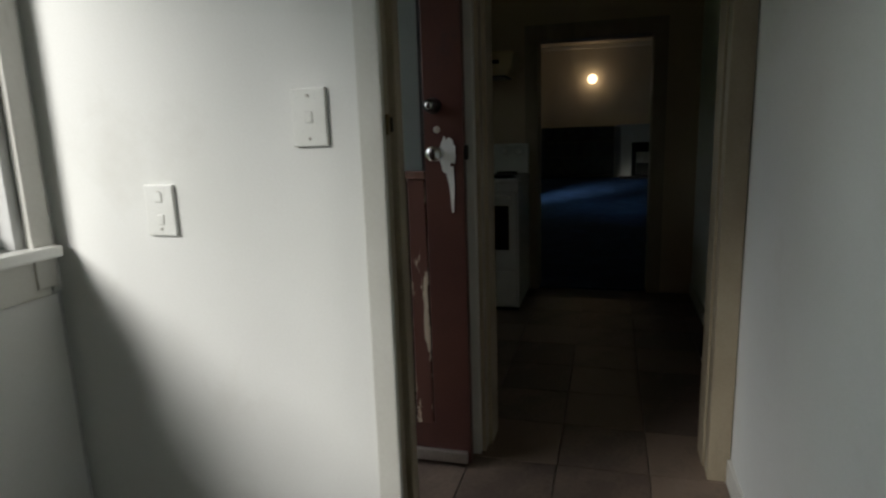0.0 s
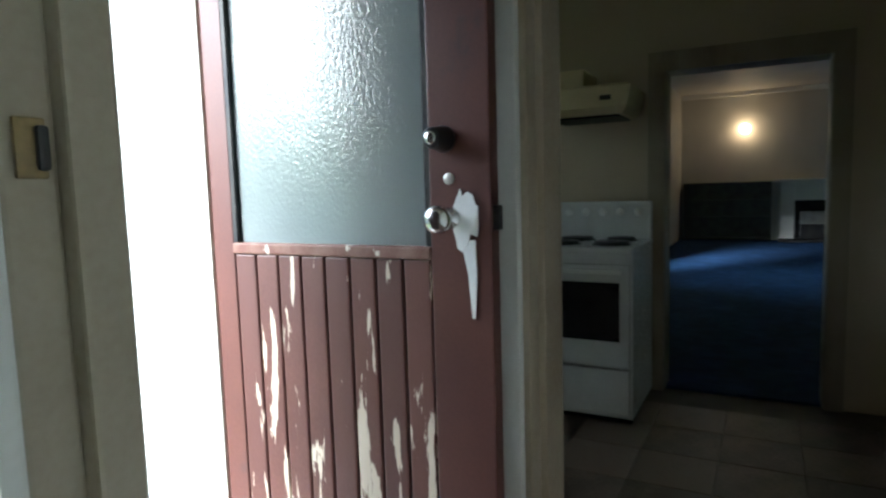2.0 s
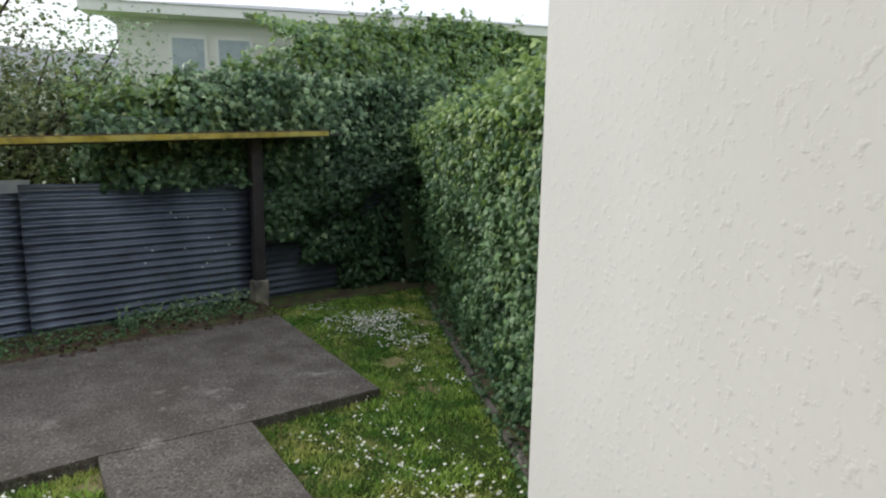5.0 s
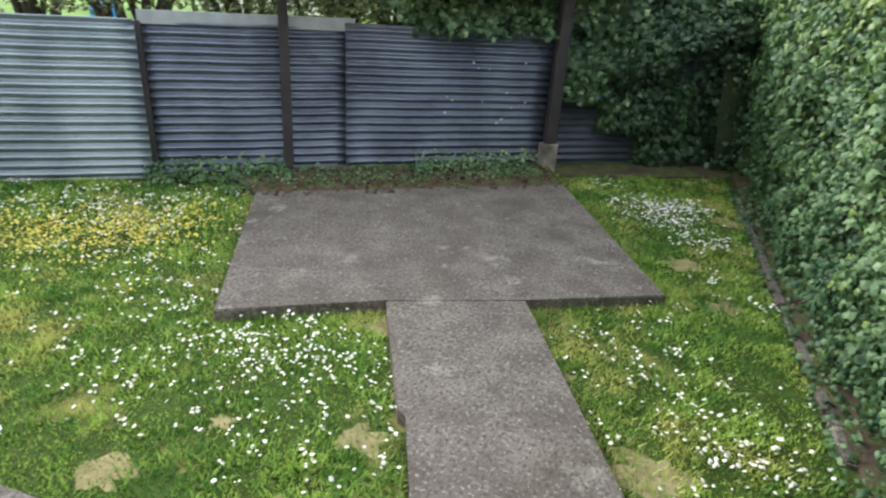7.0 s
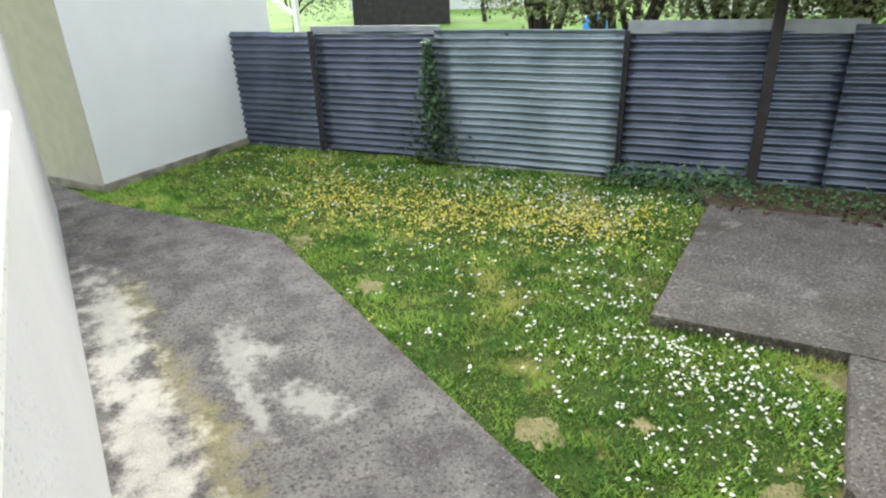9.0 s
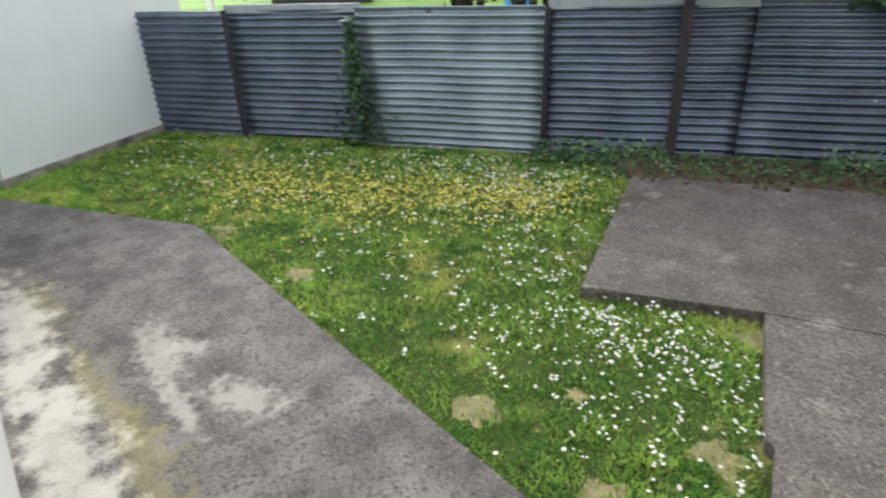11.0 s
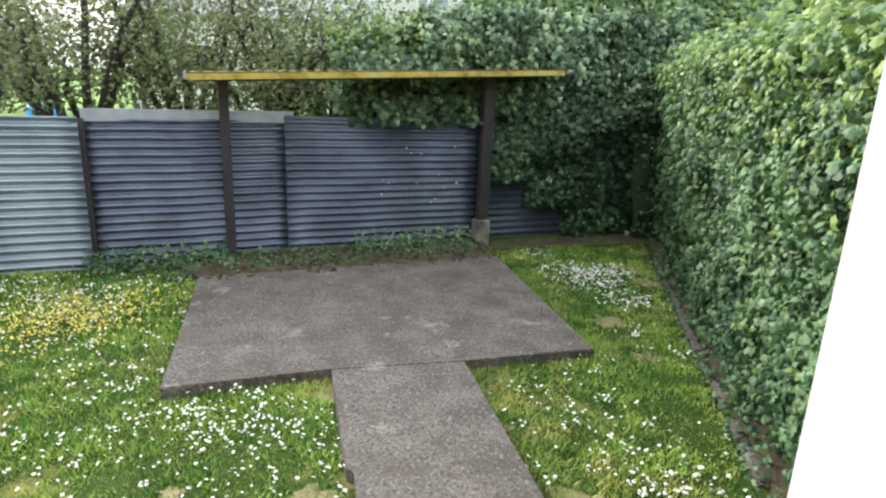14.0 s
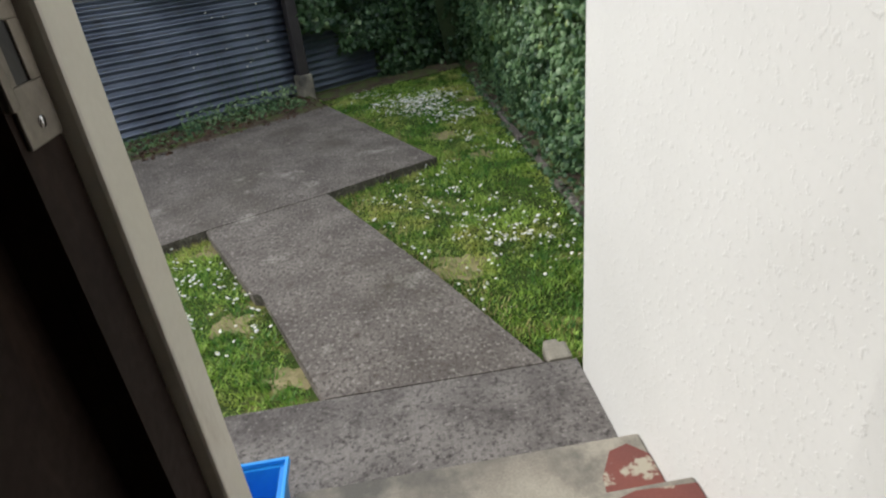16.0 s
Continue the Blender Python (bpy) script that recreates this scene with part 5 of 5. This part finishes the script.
rf = np.random.default_rng(17)
WHITE = patchy(2300, [(1.75, 3.15, 0.17, 0.11), (2.1, 3.2, 0.2, 0.09), (1.95, 2.7, 0.2, 0.1), (2.3, 2.25, 0.17, 0.06), (1.3, 3.85, 0.2, 0.012), (2.25, 1.45, 0.13, 0.012), (2.5, 1.0, 0.16, 0.016), (1.75, 0.55, 0.2, 0.02), (2.0, -0.35, 0.35, 0.05), (2.25, -0.8, 0.25, 0.05), (1.5, 0.0, 0.3, 0.02),
                      (-0.1, -0.8, 0.3, 0.06), (-0.5, -0.75, 0.28, 0.06), (-0.2, -1.2, 0.3, 0.04), (-1.0, -1.1, 0.4, 0.05), (-1.4, -0.5, 0.4, 0.05), (-2.0, 0.2, 0.5, 0.06), (-2.7, 0.9, 0.45, 0.11), (-3.4, 0.7, 0.5, 0.1),
                      (-4.2, 0.2, 0.6, 0.08), (-5.2, -0.6, 0.7, 0.06), (-3.0, -0.5, 0.8, 0.05), (0.4, -1.4, 0.25, 0.02), (1.6, -1.3, 0.3, 0.02), (-6.3, -1.5, 0.6, 0.05), (-4.8, -1.4, 0.9, 0.06), (-2.0, -1.4, 0.9, 0.05), (1.4, 3.4, 0.3, 0.02)], rf)
flowers("daisies", "white lawn daisies in drifts", WHITE, 0.0104, M_PETAL, 5, 0.045)
GOLD = patchy(4600, [(-3.5, -0.5, 0.45, 0.2), (-4.6, -1.25, 0.4, 0.16), (-2.5, 0.3, 0.35, 0.16), (-3.0, 0.1, 0.5, 0.16), (-4.1, -0.7, 0.6, 0.12), (-2.2, 0.9, 0.3, 0.05), (-5.6, -1.3, 0.7, 0.1), (-3.8, -1.3, 0.8, 0.06)], rf)
flowers("buttercups", "yellow flowers scattered in the lawn", GOLD, 0.0095, M_YELLOW, 6, 0.042)

# ---- trees and the neighbours ----


def tube(path, radii, n=8):
    bm = bmesh.new()
    rings = []
    for k, (p, r) in enumerate(zip(path, radii)):
        d = (path[min(k + 1, len(path) - 1)] - path[max(k - 1, 0)]).normalized()
        a = d.orthogonal().normalized()
        b = d.cross(a)
        rings.append([bm.verts.new(p + r * (a * math.cos(t) + b * math.sin(t))) for t in (2 * math.pi * i / n for i in range(n))])
    for u, w in zip(rings, rings[1:]):
        best = min(range(n), key=lambda sft: sum((u[i].co - w[(i + sft) % n].co).length for i in range(0, n, 2)))
        for i in range(n):
            bm.faces.new((u[i], u[(i + 1) % n], w[(i + 1 + best) % n], w[(i + best) % n]))
    bm.faces.new(rings[-1])
    for f in bm.faces:
        f.smooth = True
    return bm


def tree(name, label, base, height, spread_, seed, leaf, count, lowest=1.5, r0=0.11):
    rnd, rng_ = random.Random(seed), np.random.default_rng(seed)
    t = thing(name, label, "tree", at=base)
    fork = height * 0.3
    trunk = [Vector((rnd.uniform(-0.05, 0.05) * k, rnd.uniform(-0.05, 0.05) * k, -0.1 + (fork + 0.1) * k / 4)) for k in range(5)]
    part("trunk", tube(trunk, [r0 * (1 - 0.1 * k) for k in range(5)], 10), M_BARK, t)
    cs = []
    for k in range(9):
        a = 2 * math.pi * k / 9 + rnd.uniform(-0.3, 0.3)
        start = trunk[rnd.choice((2, 3, 4))]
        tip = Vector((math.cos(a) * spread_ * rnd.uniform(0.5, 1), math.sin(a) * spread_ * rnd.uniform(0.5, 1), rnd.uniform(lowest + 0.3, height)))
        pts = [start.lerp(tip, u) + Vector((rnd.uniform(-0.1, 0.1), rnd.uniform(-0.1, 0.1), 0.25 * math.sin(u * 3.1))) for u in (0, 0.25, 0.5, 0.75, 1)]
        part("limb", tube(pts, [r0 * 0.5 * (1 - 0.8 * u) for u in (0, 0.25, 0.5, 0.75, 1)], 6), M_BARK, t)
        for u in (0.45, 0.6, 0.75, 0.9, 1.0):
            c = start.lerp(tip, u)
            m_ = count // 45
            cl = np.array(c) + rng_.normal(0, 1, (m_, 3)) * np.array([0.34, 0.34, 0.26]) * rnd.uniform(0.7, 1.5)
            cs.append(cl[cl[:, 2] > lowest - 0.2])
    c = np.concatenate(cs)
    nrm = np.tile([0, -0.4, 0.8], (len(c), 1))
    part("crown", leaves("crown", c, nrm, rng_.uniform(0.03, 0.075, len(c)), leaf, rng_), None, t)
    return t


for s_, o_, h_, sp_, sd_, lf_, n_ in ((4.9, 1.9, 4.2, 1.7, 1, (M_LEAFDRY,), 8000), (6.2, 2.6, 4.4, 1.6, 2, (M_LEAFDRY,), 6500), (7.4, 2.0, 3.9, 1.3, 3, (M_LEAFDRY,), 7000), (3.4, 3.2, 4.0, 1.2, 4, (M_LEAFDRY,), 6000), (8.4, 3.0, 3.6, 1.3, 9, (M_LEAFPALE,), 8000)):
    tree("tree", "untidy small tree with olive-green leaves behind the fence", tuple(fp(s_, o_, -0.09)), h_, sp_, sd_, lf_, n_, lowest=1.75, r0=0.12)


for x_, y_, h_, sd_ in ((-17.5, 3.2, 3.2, 11), (-15.5, 8.8, 3.6, 12), (-13.2, 11.0, 3.8, 13), (-18.5, 6.5, 3.4, 14), (-11.5, 13.5, 4.0, 15), (-21.0, 1.0, 3.6, 16)):
    tree("far_shrub", "dark leafy shrub across the neighbouring lawn", (x_, y_, 0.68), h_, 1.5, sd_, (M_LEAF, ), 7000, lowest=0.5, r0=0.08)
garden_shed = thing("garden_shed", "dark timber garden shed on the neighbouring lawn", "shed", at=(-17.2, 5.0, 0.68), rz=60)
part("wall", boxes((0, 3.0, 0, 2.0, 0, 2.1)), M_POST, garden_shed)
part("roof", boxes((-0.15, 3.15, -0.15, 2.15, 2.1, 2.2), bevel=0.02), M_ROOF, garden_shed)


def neighbour_house():
    h = thing("neighbour_house", "cream weatherboard house with a low grey roof", "house", at=(-2.6, 8.9, 0), rz=3)
    L, D, H = 9.0, 6.0, 4.35
    part("wall", boxes((0, L, 0, D, -0.1, H)), M_HOUSE, h)
    board = finish(boxes((-0.01, L + 0.01, -0.02, 0.0, 0, 0.14)), "weatherboard", M_HOUSE)
    for k in range(20):
        b = part("weatherboard", board, None, h)
        b.location = (0, 0, 1.5 + k * 0.145)
    part("fascia", boxes((-0.5, L + 0.5, -0.52, -0.48, H - 0.02, H + 0.16)), M_PLASTIC, h)
    part("soffit", boxes((-0.5, L + 0.5, -0.5, 0, H - 0.02, H + 0.02)), M_HOUSE, h)
    bm = bmesh.new()
    e = [bm.verts.new(p) for p in ((-0.55, -0.55, H + 0.16), (L + 0.55, -0.55, H + 0.16), (L + 0.55, D + 0.5, H + 0.16), (-0.55, D + 0.5, H + 0.16))]
    r = [bm.verts.new(p) for p in ((2.6, D / 2, H + 0.95), (L - 2.6, D / 2, H + 0.95))]
    for f in ((e[0], e[1], r[1], r[0]), (e[1], e[2], r[1]), (e[2], e[3], r[0], r[1]), (e[3], e[0], r[0])):
        bm.faces.new(f)
    bm.faces.new(e[::-1])
    part("roof", bm, M_ROOF, h)
    for x in (0.9, 1.75, 4.2):
        w = part("window", boxes((x, x + 0.7, -0.05, 0.02, 3.0, 4.05)), M_PLASTIC, h)
        part("pane", boxes((x + 0.06, x + 0.64, -0.058, -0.052, 3.06, 3.99)), M_PANE, w)


neighbour_house()


def far_house(x, y, rz, L, H, wall, label):
    h = thing("far_house", label, "house", at=(x, y, 0.7), rz=rz)
    part("wall", boxes((0, L, 0, 5, 0, H)), wall, h)
    bm = bmesh.new()
    e = [bm.verts.new(p) for p in ((-0.4, -0.4, H), (L + 0.4, -0.4, H), (L + 0.4, 5.4, H), (-0.4, 5.4, H))]
    r = [bm.verts.new(p) for p in ((1.5, 2.5, H + 1.3), (L - 1.5, 2.5, H + 1.3))]
    for f in ((e[0], e[1], r[1], r[0]), (e[1], e[2], r[1]), (e[2], e[3], r[0], r[1]), (e[3], e[0], r[0])):
        bm.faces.new(f)
    bm.faces.new(e[::-1])
    part("roof", bm, M_ROOF, h)
    for k in range(2):
        w = part("window", boxes((1.2 + k * 3, 2.6 + k * 3, -0.05, 0.02, 0.9, 2.1)), M_PLASTIC, h)
        part("pane", boxes((1.28 + k * 3, 2.52 + k * 3, -0.06, -0.052, 0.98, 2.02)), M_OVEN, w)


far_house(-11.8, 13.5, 25, 11, 2.9, M_HOUSE, "white bungalow seen past the trees")
far_house(-26.0, 9.0, 50, 8, 2.6, M_SHED, "pale bungalow far across the neighbouring lawn")



def white_post():
    w = thing("white_post", "white timber frame post with a diagonal brace on the neighbouring lawn", "post", at=(-10.41, 0.69, 0.0), rz=33)
    part("post", boxes((-0.05, 0.05, -0.05, 0.05, -0.1, 3.2), bevel=0.008), M_PLASTIC, w)
    bm = boxes((-0.035, 0.035, -0.03, 0.03, 0, 1.7), bevel=0.005)
    bm.transform(pose(-0.07, 0, 1.55, 0, -58, 0))
    part("brace", bm, M_PLASTIC, w)


white_post()
barrel = thing("water_barrel", "bright blue plastic water barrel on the neighbouring lawn", "barrel", at=(-7.91, 5.9, 0.4))
part("drum", lathe([(0.2, 0), (0.24, 0.04), (0.26, 0.25), (0.245, 0.28), (0.26, 0.31), (0.26, 0.55), (0.245, 0.58), (0.25, 0.61), (0.23, 0.84), (0.19, 0.88)], 20), M_BLUE, barrel)
part("lid", moved(lathe([(0.2, 0), (0.205, 0.02), (0.18, 0.03)], 20), 0, 0, 0.88), M_BLUE, barrel)

# ---- floor tiles, the pieces nearest the walk ----
TS = 0.33
tile = finish(boxes((0.002, TS - 0.002, 0.002, TS - 0.002, -0.012, 0.0), bevel=0.0012), "tile", M_TILE)
floor_ob = bpy.data.objects["floor"]
for ix in range(-1, 14):
    for iy in range(0, 13):
        x, y = 0.1 + ix * TS, -6.72 + iy * TS
        if x > 4.36 or (y > -4.1 and x < 2.3) or (y < -5.95 and x < 2.3) or y > -2.9:
            continue
        b = part("tile", tile, None, floor_ob)
        b.location = (x, y, F)
